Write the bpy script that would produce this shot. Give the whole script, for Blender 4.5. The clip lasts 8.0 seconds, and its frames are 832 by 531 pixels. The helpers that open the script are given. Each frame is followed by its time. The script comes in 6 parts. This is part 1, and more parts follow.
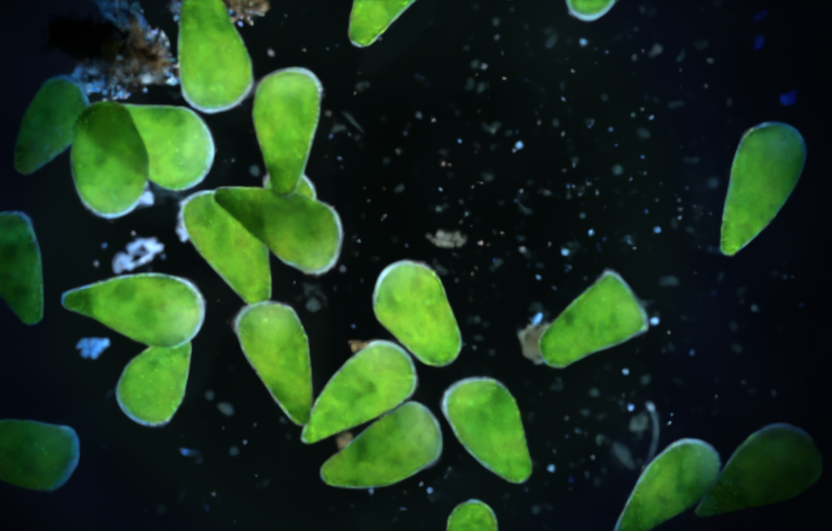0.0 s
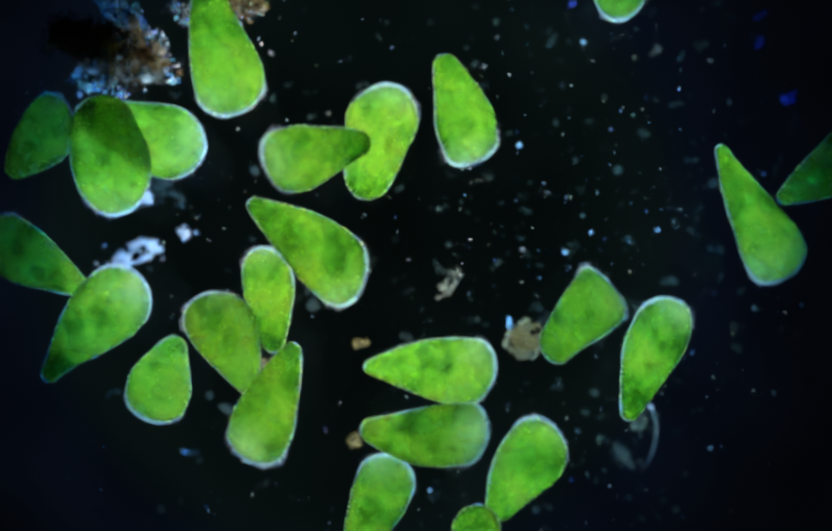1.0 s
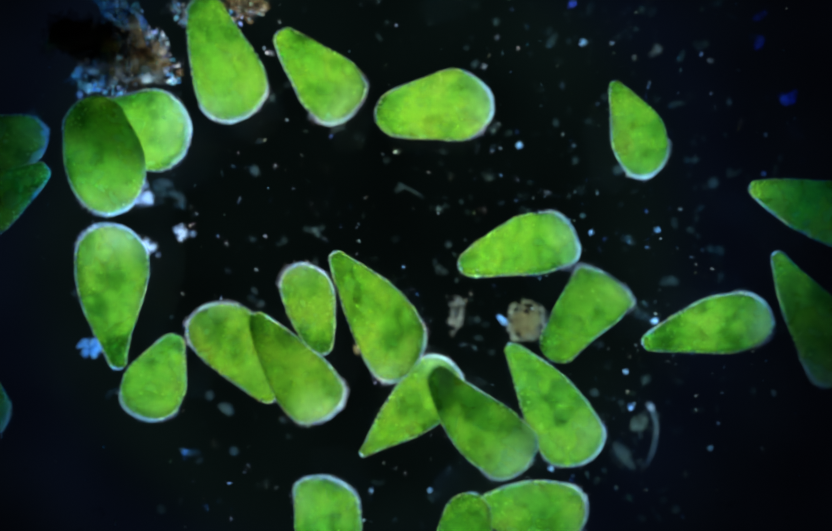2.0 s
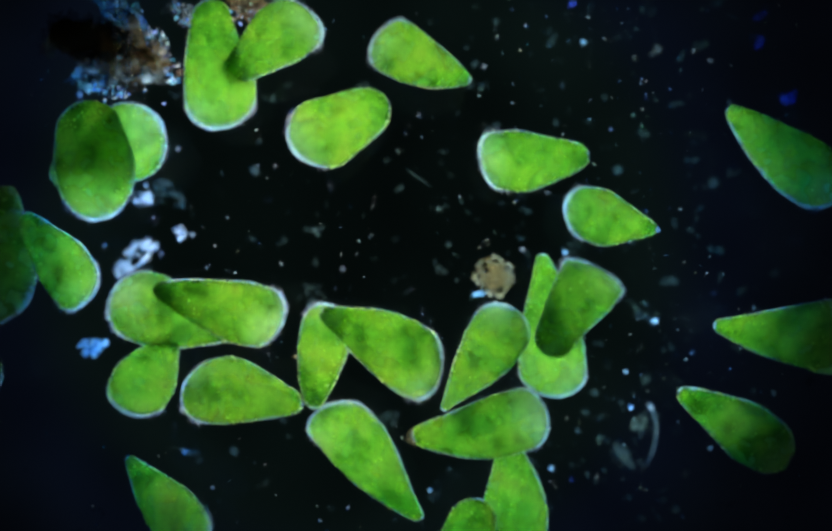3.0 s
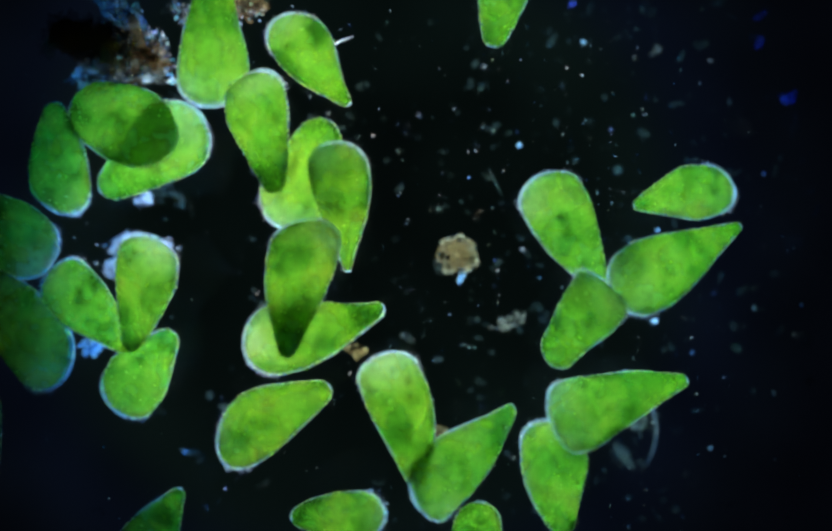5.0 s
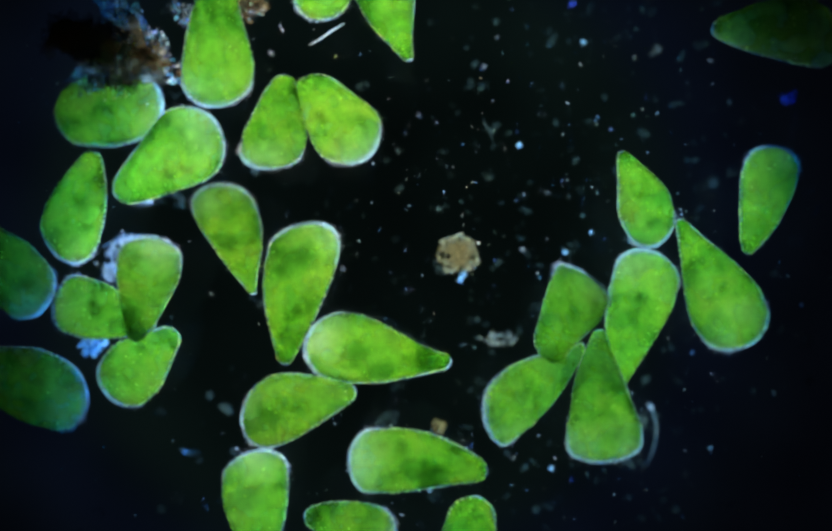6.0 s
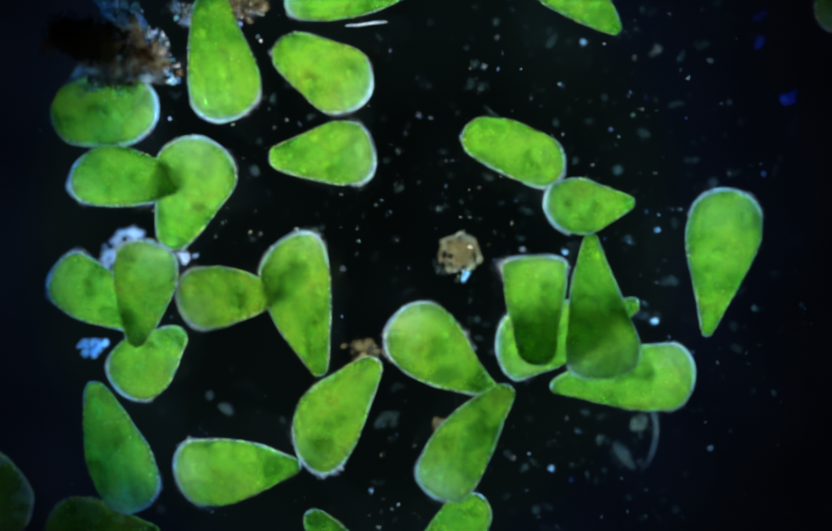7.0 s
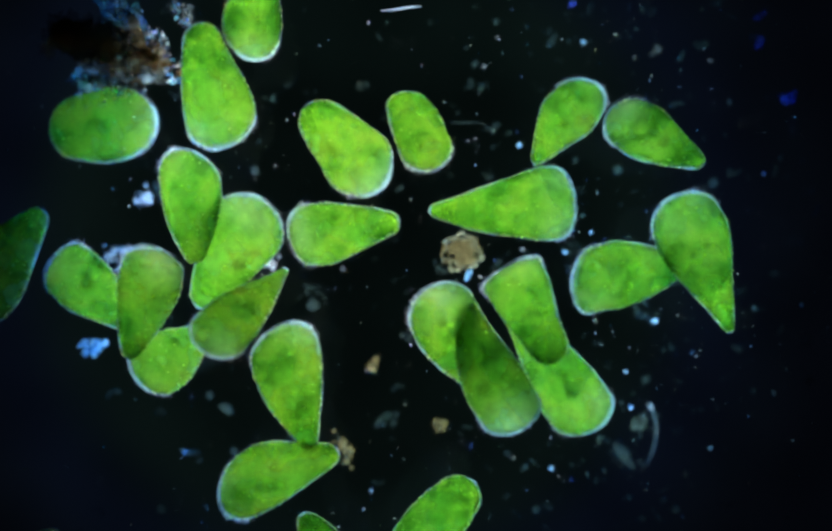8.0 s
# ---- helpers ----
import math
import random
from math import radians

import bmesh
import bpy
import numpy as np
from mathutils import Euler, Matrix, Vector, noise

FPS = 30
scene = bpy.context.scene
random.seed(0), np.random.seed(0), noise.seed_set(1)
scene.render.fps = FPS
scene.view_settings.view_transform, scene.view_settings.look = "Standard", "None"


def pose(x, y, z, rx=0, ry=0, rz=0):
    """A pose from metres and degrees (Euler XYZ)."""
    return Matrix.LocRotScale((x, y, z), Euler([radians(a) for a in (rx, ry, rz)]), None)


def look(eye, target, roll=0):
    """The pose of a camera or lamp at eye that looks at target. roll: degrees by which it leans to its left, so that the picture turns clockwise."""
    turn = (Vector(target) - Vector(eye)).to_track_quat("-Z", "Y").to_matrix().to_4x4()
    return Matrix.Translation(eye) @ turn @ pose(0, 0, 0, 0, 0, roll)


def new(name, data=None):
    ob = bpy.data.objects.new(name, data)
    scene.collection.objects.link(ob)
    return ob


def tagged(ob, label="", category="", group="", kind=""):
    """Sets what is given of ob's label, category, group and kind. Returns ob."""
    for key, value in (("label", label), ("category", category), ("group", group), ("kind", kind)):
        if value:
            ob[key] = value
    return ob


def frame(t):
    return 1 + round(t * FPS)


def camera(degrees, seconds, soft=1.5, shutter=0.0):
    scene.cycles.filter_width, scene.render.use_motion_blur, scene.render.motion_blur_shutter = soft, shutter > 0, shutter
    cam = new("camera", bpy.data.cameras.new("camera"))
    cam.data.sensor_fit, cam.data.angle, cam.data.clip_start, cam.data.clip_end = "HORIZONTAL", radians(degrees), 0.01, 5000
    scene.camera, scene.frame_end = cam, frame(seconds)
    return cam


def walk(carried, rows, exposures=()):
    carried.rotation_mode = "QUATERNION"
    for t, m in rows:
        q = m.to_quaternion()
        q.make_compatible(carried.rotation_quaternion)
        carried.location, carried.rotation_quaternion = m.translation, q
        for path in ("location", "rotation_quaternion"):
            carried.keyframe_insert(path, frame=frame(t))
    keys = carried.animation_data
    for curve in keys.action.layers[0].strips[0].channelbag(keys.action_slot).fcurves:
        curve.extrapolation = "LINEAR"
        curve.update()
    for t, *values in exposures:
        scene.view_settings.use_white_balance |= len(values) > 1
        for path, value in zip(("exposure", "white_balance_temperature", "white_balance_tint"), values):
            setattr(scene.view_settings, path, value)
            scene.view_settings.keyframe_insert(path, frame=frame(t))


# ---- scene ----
# A drop of pond water under a dark-field microscope, a thousand times
# enlarged: one metre stands for one millimetre.
HIGH = 3.629           # the eye above the plane in focus
cam = camera(27.0, 8.0, soft=3.3)
cam.data.dof.use_dof, cam.data.dof.focus_distance, cam.data.dof.aperture_fstop = True, 3.68, 0.55
walk(cam, [(0.0, pose(0, 0, HIGH)), (8.0, pose(0, 0, HIGH))])

# ---- light: the condenser's ring of oblique beams from below, with added fill and blue beams ----
world = bpy.data.worlds.new("dark_room")
scene.world = world
world.use_nodes = True
world.node_tree.nodes["Background"].inputs["Color"].default_value = (0.30, 0.50, 1.0, 1)
world.node_tree.nodes["Background"].inputs["Strength"].default_value = 0.006
scene.view_settings.exposure = 0.0


def beam(angle, radius, low, power, colour, cone, blend, size, aim):
    data = bpy.data.lights.new("condenser_or_fill_beam", "SPOT")
    data.energy, data.color, data.spot_size, data.spot_blend = power, colour, radians(cone), blend
    data.shadow_soft_size = size
    ob = new("condenser_or_fill_beam", data)
    ob.matrix_world = look((radius * math.cos(angle), radius * math.sin(angle), low), aim)
    return ob


BEAM = 5200
for i in range(6):
    if i in (1, 4):    # two softer, warmer beams, tuned to brighten the field left of centre
        beam(math.tau * (i + 0.5) / 6, 6.5, -16.0, BEAM * 1.9, (1.0, 0.70, 0.55), 3.7, 0.75, 0.04, (-0.22, 0.09, 0.0))
    else:
        beam(math.tau * (i + 0.5) / 6, 6.5, -16.0, BEAM * 1.04, (0.80, 1.0, 0.95), 4.90, 0.14, 0.04, (0.0, 0.06, 0.0))
# one greenish fill beam outside the ring, added to brighten the lower right
beam(math.tau * 0.25, 6.5, -16.0, BEAM * 0.5, (0.6, 1.0, 0.7), 3.6, 0.8, 0.04, (0.27, -0.13, 0.0))
# blue beams added to imitate the lens's colour fringe at the field's margin
for i in range(3):
    beam(math.tau * (i + 0.25) / 3, 6.6, -16.0, 4700, (0.02, 0.22, 1.0), 5.4, 0.16, 0.04, (0.0, 0.05, 0.0))
for angle, power, x, y in ((-0.4, 15000, -0.68, 0.27), (0.4, 14000, -0.68, 0.0), (0.2, 11000, -0.68, -0.30), (3.14, 7500, 0.72, 0.14)):
    beam(angle, 6.6, -16.0, power, (0.0, 0.30, 1.0), 1.7, 0.8, 0.04, (x, y, 0.0))


# ---- materials ----
def shader(name):
    m = bpy.data.materials.new(name)
    m.use_nodes = True
    t = m.node_tree
    t.nodes.clear()
    out = t.nodes.new("ShaderNodeOutputMaterial")
    return m, t, out


def node(t, kind, **values):
    n = t.nodes.new(kind)
    for key, value in values.items():
        n.inputs[key.replace("_", " ")].default_value = value
    return n


def noise_tex(t, vector, scale, detail=3.0, rough=0.55, dist=0.0):
    n = node(t, "ShaderNodeTexNoise", Scale=scale, Detail=detail, Roughness=rough, Distortion=dist)
    t.links.new(vector, n.inputs["Vector"])
    return n.outputs["Fac"]


def ramp(t, fac, stops):
    r = t.nodes.new("ShaderNodeValToRGB")
    e = r.color_ramp.elements
    while len(e) < len(stops):
        e.new(0.5)
    for x, (at, c) in zip(e, stops):
        x.position, x.color = at, (*c, 1)
    t.links.new(fac, r.inputs["Fac"])
    return r.outputs["Color"]


def mixed(t, fac, a, b, kind="MIX"):
    m = t.nodes.new("ShaderNodeMix")
    m.data_type, m.blend_type = "RGBA", kind
    if isinstance(fac, float):
        m.inputs[0].default_value = fac
    else:
        t.links.new(fac, m.inputs[0])
    t.links.new(a, m.inputs[6])
    t.links.new(b, m.inputs[7])
    return m.outputs[2]


def own_space(t):
    """Object coordinates shifted by a random step for each object."""
    c, o = t.nodes.new("ShaderNodeTexCoord"), t.nodes.new("ShaderNodeObjectInfo")
    v = node(t, "ShaderNodeVectorMath")
    v.operation = "MULTIPLY_ADD"
    t.links.new(o.outputs["Random"], v.inputs[0])
    v.inputs[1].default_value = (37.0, 19.0, 53.0)
    t.links.new(c.outputs["Object"], v.inputs[2])
    return v.outputs["Vector"], o.outputs["Random"]


def blend(t, fac, a, b):
    m = t.nodes.new("ShaderNodeMixShader")
    if isinstance(fac, float):
        m.inputs[0].default_value = fac
    else:
        t.links.new(fac, m.inputs[0])
    t.links.new(a, m.inputs[1])
    t.links.new(b, m.inputs[2])
    return m.outputs[0]


def cell_green(name, tint):
    m, t, out = shader(name)
    v, rnd = own_space(t)
    wide, near = noise_tex(t, v, 10.5, 2.0, 0.5), noise_tex(t, v, 27.0, 2.0, 0.5)
    both = node(t, "ShaderNodeMath")
    both.operation = "MULTIPLY_ADD"
    both.inputs[1].default_value = 0.6
    part_near = node(t, "ShaderNodeMath")
    part_near.operation = "MULTIPLY"
    part_near.inputs[1].default_value = 0.4
    t.links.new(near, part_near.inputs[0])
    t.links.new(wide, both.inputs[0])
    t.links.new(part_near.outputs[0], both.inputs[2])
    large = both.outputs[0]
    fine = noise_tex(t, v, 210.0, 2.0, 0.6)
    base = ramp(t, large, [(0.385, (0.125, 0.31, 0.055)), (0.45, (0.24, 0.49, 0.10)), (0.51, (0.33, 0.57, 0.12)),
                           (0.57, (0.39, 0.60, 0.14)), (0.65, (0.33, 0.44, 0.13))])
    grain = ramp(t, fine, [(0.30, (0.58, 0.66, 0.62)), (0.50, (0.92, 0.95, 0.9)), (0.66, (1.12, 1.1, 0.85))])
    col = mixed(t, 0.8, base, grain, "MULTIPLY")
    # coarser yellow granules towards the tail
    c = t.nodes.new("ShaderNodeTexCoord")
    x = t.nodes.new("ShaderNodeSeparateXYZ")
    t.links.new(c.outputs["Object"], x.inputs[0])
    rear = node(t, "ShaderNodeMapRange", From_Min=0.0, From_Max=-0.10, To_Max=0.55)
    t.links.new(x.outputs["X"], rear.inputs["Value"])
    spots = ramp(t, noise_tex(t, v, 135.0, 1.0, 0.4), [(0.40, (0.40, 0.55, 0.45)), (0.55, (0.95, 1.0, 0.8)), (0.66, (1.45, 1.3, 0.95))])
    col = mixed(t, rear.outputs[0], col, mixed(t, 1.0, col, spots, "MULTIPLY"))
    hue = node(t, "ShaderNodeRGB")
    hue.outputs[0].default_value = (*tint, 1)
    col = mixed(t, 1.0, col, hue.outputs[0], "MULTIPLY")
    # the pale, poorly pigmented patch at the mouth
    pale = node(t, "ShaderNodeMapRange", From_Min=0.045, From_Max=0.14)
    pale.interpolation_type = "SMOOTHSTEP"
    t.links.new(x.outputs["X"], pale.inputs["Value"])
    patch = ramp(t, noise_tex(t, v, 9.0, 2.0), [(0.40, (0, 0, 0)), (0.64, (0.75, 0.75, 0.75))])
    mask = node(t, "ShaderNodeMath")
    mask.operation = "MULTIPLY"
    t.links.new(pale.outputs[0], mask.inputs[0])
    t.links.new(patch, mask.inputs[1])
    white = node(t, "ShaderNodeRGB")
    white.outputs[0].default_value = (0.55, 0.68, 0.42, 1)
    col = mixed(t, mask.outputs[0], col, white.outputs[0])
    clear = node(t, "ShaderNodeBsdfTransparent")
    through_body = node(t, "ShaderNodeBsdfTranslucent")
    skin = node(t, "ShaderNodeBsdfDiffuse", Roughness=0.8)
    for n in (clear, through_body, skin):
        t.links.new(col, n.inputs["Color"])
    bump = node(t, "ShaderNodeBump", Strength=0.15, Distance=0.004)
    t.links.new(fine, bump.inputs["Height"])
    t.links.new(bump.outputs[0], through_body.inputs["Normal"])
    t.links.new(bump.outputs[0], skin.inputs["Normal"])
    solid = blend(t, 0.15, through_body.outputs[0], skin.outputs[0])
    t.links.new(blend(t, 0.5, solid, clear.outputs[0]), out.inputs["Surface"])
    return m


def haze(name, colour, thick, thin):
    """A thin, nearly clear skin that scatters a little light, unevenly."""
    m, t, out = shader(name)
    v, rnd = own_space(t)
    col = ramp(t, noise_tex(t, v, 60.0), [(0.35, tuple(c * 0.75 for c in colour)), (0.65, colour)])
    clear = node(t, "ShaderNodeBsdfTransparent")
    glow = node(t, "ShaderNodeBsdfTranslucent")
    skin = node(t, "ShaderNodeBsdfDiffuse")
    t.links.new(col, glow.inputs["Color"])
    t.links.new(col, skin.inputs["Color"])
    how = node(t, "ShaderNodeMapRange", From_Min=0.36, From_Max=0.64, To_Min=thick, To_Max=thin)
    t.links.new(noise_tex(t, v, 14.0, 2.0), how.inputs["Value"])
    t.links.new(blend(t, how.outputs[0], blend(t, 0.3, glow.outputs[0], skin.outputs[0]), clear.outputs[0]), out.inputs["Surface"])
    return m


def mineral(name, dark, light, scale, translucent, rough=0.35, clearness=0.0):
    """Grains and crumbs: colour in two scales, part of the light goes through."""
    m, t, out = shader(name)
    v, rnd = own_space(t)
    isle = t.nodes.new("ShaderNodeNewGeometry").outputs["Random Per Island"]
    col = mixed(t, 0.5, ramp(t, noise_tex(t, v, scale, 4.0), [(0.35, dark), (0.65, light)]),
                ramp(t, isle, [(0.1, dark), (0.9, light)]))
    p = node(t, "ShaderNodeBsdfPrincipled", Roughness=rough)
    t.links.new(col, p.inputs["Base Color"])
    g = node(t, "ShaderNodeBsdfTranslucent")
    t.links.new(col, g.inputs["Color"])
    bump = node(t, "ShaderNodeBump", Strength=0.5, Distance=0.003)
    t.links.new(noise_tex(t, v, scale * 3), bump.inputs["Height"])
    t.links.new(bump.outputs[0], p.inputs["Normal"])
    body = blend(t, translucent, p.outputs[0], g.outputs[0])
    if clearness:
        body = blend(t, clearness, body, node(t, "ShaderNodeBsdfTransparent").outputs[0])
    t.links.new(body, out.inputs["Surface"])
    return m


def speckle(name, stops, clearness):
    """Dust whose specks differ in colour and brightness from one to the next."""
    m, t, out = shader(name)
    isle = t.nodes.new("ShaderNodeNewGeometry").outputs["Random Per Island"]
    col = ramp(t, isle, stops)
    g, d = node(t, "ShaderNodeBsdfTranslucent"), node(t, "ShaderNodeBsdfDiffuse")
    t.links.new(col, g.inputs["Color"])
    t.links.new(col, d.inputs["Color"])
    body = blend(t, 0.3, g.outputs[0], d.outputs[0])
    t.links.new(blend(t, clearness, body, node(t, "ShaderNodeBsdfTransparent").outputs[0]), out.inputs["Surface"])
    return m


def clear_glass():
    m, t, out = shader("slide_glass")
    p = node(t, "ShaderNodeBsdfPrincipled", Roughness=0.02, IOR=1.12)
    p.inputs["Transmission Weight"].default_value = 1.0
    p.inputs["Base Color"].default_value = (0.97, 0.99, 0.99, 1)
    t.links.new(p.outputs[0], out.inputs["Surface"])
    return m


def glowing_base():
    m, t, out = shader("glowing_base")
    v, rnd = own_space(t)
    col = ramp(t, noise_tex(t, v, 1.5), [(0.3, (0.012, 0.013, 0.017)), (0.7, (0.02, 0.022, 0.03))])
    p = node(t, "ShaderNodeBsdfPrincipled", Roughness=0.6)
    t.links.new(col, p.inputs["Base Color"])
    # background light painted as emission: a faint disc with a bluer edge
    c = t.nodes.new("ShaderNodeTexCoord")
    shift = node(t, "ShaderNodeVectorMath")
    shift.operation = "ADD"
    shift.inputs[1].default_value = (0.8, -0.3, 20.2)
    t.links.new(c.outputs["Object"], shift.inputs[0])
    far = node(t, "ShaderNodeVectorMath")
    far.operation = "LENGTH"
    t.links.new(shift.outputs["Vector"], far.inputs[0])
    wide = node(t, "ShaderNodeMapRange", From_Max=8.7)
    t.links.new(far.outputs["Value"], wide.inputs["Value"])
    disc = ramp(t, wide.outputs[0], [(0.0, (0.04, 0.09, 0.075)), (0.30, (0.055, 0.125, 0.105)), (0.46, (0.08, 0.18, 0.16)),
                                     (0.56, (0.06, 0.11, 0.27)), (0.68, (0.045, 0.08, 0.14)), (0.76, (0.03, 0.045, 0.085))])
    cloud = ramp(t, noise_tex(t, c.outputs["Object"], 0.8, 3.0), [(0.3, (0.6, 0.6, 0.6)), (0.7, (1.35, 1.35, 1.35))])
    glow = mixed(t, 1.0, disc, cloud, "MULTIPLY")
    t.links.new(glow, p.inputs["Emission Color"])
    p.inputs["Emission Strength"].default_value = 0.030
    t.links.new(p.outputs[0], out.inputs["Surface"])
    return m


GREEN = cell_green("green_plasm", (1.08, 0.97, 1.0))
OLIVE = cell_green("olive_plasm", (0.98, 0.86, 0.85))
PELLICLE = haze("pellicle", (0.60, 0.93, 1.0), 0.50, 0.94)
FILM = haze("fibre_film", (0.28, 0.42, 0.42), 0.86, 0.985)
WISP = haze("wispy_film", (0.24, 0.36, 0.28), 0.90, 0.98)
CILIA = haze("cilia", (0.82, 0.90, 0.95), 0.58, 0.86)
WHITE = mineral("white_floc", (0.36, 0.58, 0.66), (0.92, 1.0, 0.96), 130, 0.9, 0.5, 0.90)
BLUE = mineral("blue_grain", (0.16, 0.44, 0.72), (0.52, 0.86, 1.0), 60, 0.85, 0.5, 0.6)
DIM = mineral("dim_grain", (0.012, 0.026, 0.023), (0.060, 0.105, 0.090), 60, 0.85, 0.9, 0.86)
RIM = mineral("rim_crust", (0.16, 0.17, 0.08), (0.40, 0.46, 0.33), 60, 0.88, 0.8, 0.66)
INDIGO = mineral("indigo_flake", (0.06, 0.08, 0.55), (0.18, 0.30, 0.9), 60, 0.85, 0.5, 0.66)
ASH = mineral("ash_floc", (0.05, 0.075, 0.06), (0.34, 0.38, 0.29), 60, 0.9, 0.8, 0.80)
GRANULE = mineral("granule", (0.50, 0.80, 0.20), (1.0, 1.0, 0.62), 90, 0.92, 0.3, 0.1)
VACUOLE = mineral("vacuole", (0.10, 0.11, 0.025), (0.26, 0.22, 0.06), 45, 0.8, 0.7, 0.66)
MUCK = mineral("dark_detritus", (0.012, 0.010, 0.008), (0.09, 0.055, 0.03), 25, 0.4, 0.8)
TAN = mineral("tan_crust", (0.07, 0.060, 0.02), (0.28, 0.25, 0.10), 90, 0.88, 0.6, 0.70)
SOOT = mineral("black_speck", (0.01, 0.008, 0.006), (0.03, 0.02, 0.015), 40, 0.0, 0.6)
MOTE = speckle("mote", [(0.0, (0.02, 0.04, 0.035)), (0.5, (0.06, 0.11, 0.095)), (0.72, (0.18, 0.34, 0.26)), (0.80, (0.12, 0.25, 0.70)),
                        (0.88, (0.50, 0.75, 0.60)), (0.96, (0.90, 1.0, 0.85))], 0.5)
GLINT = speckle("glint", [(0.0, (0.55, 0.65, 0.65)), (0.4, (0.9, 0.95, 0.95)), (0.6, (0.6, 0.8, 1.0)), (0.75, (0.95, 0.95, 0.7)), (0.9, (1.0, 1.0, 1.0))], 0.0)
CRYSTAL = speckle("crystal", [(0.0, (0.05, 0.25, 0.30)), (0.25, (0.25, 0.70, 0.75)), (0.45, (0.20, 0.40, 0.95)), (0.6, (0.95, 0.97, 1.0)),
                              (0.75, (0.9, 0.75, 0.5)), (0.9, (0.55, 0.95, 0.9))], 0.15)
TURQUOISE = speckle("turquoise_film", [(0.0, (0.08, 0.28, 0.28)), (0.5, (0.25, 0.65, 0.62)), (0.8, (0.15, 0.35, 0.65)), (1.0, (0.7, 0.95, 0.95))], 0.72)
PEAT = speckle("peat", [(0.0, (0.012, 0.008, 0.005)), (0.6, (0.035, 0.020, 0.010)), (1.0, (0.12, 0.065, 0.03))], 0.8)
HUMUS = speckle("humus", [(0.0, (0.10, 0.058, 0.016)), (0.5, (0.24, 0.14, 0.042)), (0.8, (0.42, 0.28, 0.11)), (1.0, (0.6, 0.5, 0.32))], 0.72)
LOAM = speckle("loam_film", [(0.0, (0.05, 0.05, 0.035)), (0.5, (0.15, 0.16, 0.12)), (1.0, (0.50, 0.54, 0.46))], 0.72)
GLASS, GLOWING_BASE = clear_glass(), glowing_base()


# ---- helpers of this scene ----
def link_mesh(name, bm, material, smooth=True):
    me = bpy.data.meshes.new(name)
    bm.normal_update()
    for f in bm.faces:
        f.smooth = smooth
    bm.to_mesh(me)
    bm.free()
    me.materials.append(material)
    return new(name, me)


def part(name, bm, material, parent, label="", smooth=True, kind=""):
    ob = link_mesh(name, bm, material, smooth)
    ob.parent = parent
    return tagged(ob, label, kind=kind)


def slab(x0, x1, y0, y1, z0, z1, bevel=0.0):
    bm = bmesh.new()
    bmesh.ops.create_cube(bm, size=1.0)
    bmesh.ops.transform(bm, matrix=Matrix.LocRotScale(((x0 + x1) / 2, (y0 + y1) / 2, (z0 + z1) / 2), None,
                                                      (x1 - x0, y1 - y0, z1 - z0)), verts=bm.verts)
    if bevel:
        bmesh.ops.bevel(bm, geom=list(bm.edges), offset=bevel, segments=2, affect="EDGES")
    return bm


def lump(bm, at, size, seed, detail=2, rough=0.35, flat=0.7):
    """Adds one rough grain to bm."""
    made = bmesh.ops.create_icosphere(bm, subdivisions=detail, radius=1.0)["verts"]
    rnd = random.Random(seed)
    stretch = Vector((rnd.uniform(0.7, 1.3), rnd.uniform(0.7, 1.3), flat))
    turn = Euler((0, 0, rnd.uniform(0, 6.28))).to_matrix()
    shift = Vector((seed * 1.7 % 91, seed * 0.9 % 57, seed * 2.3 % 71))
    for v in made:
        p = v.co.copy()
        k = 1 + rough * noise.noise(p * 1.6 + shift) * 2 + rough * 0.6 * noise.noise(p * 4.0 + shift)
        v.co = Vector(at) + turn @ Vector((p.x * stretch.x, p.y * stretch.y, p.z * stretch.z)) * (size * k)
    return made


# ---- the setting: slide and dark base with a painted glow ----
BED = -0.34            # upper face of the slide
slide = tagged(link_mesh("ground_slide", slab(-2.4, 2.4, -1.7, 1.7, BED - 0.05, BED, 0.01), GLASS, False),
               "clear glass microscope slide under the water", "slide", kind="structure")
slide.visible_shadow = False
tagged(link_mesh("backdrop", slab(-14, 14, -14, 14, -20.3, -20.1, 0.02), GLOWING_BASE, False),
       "black base below the slide with a faint painted glow, far out of focus", "backdrop", kind="structure")


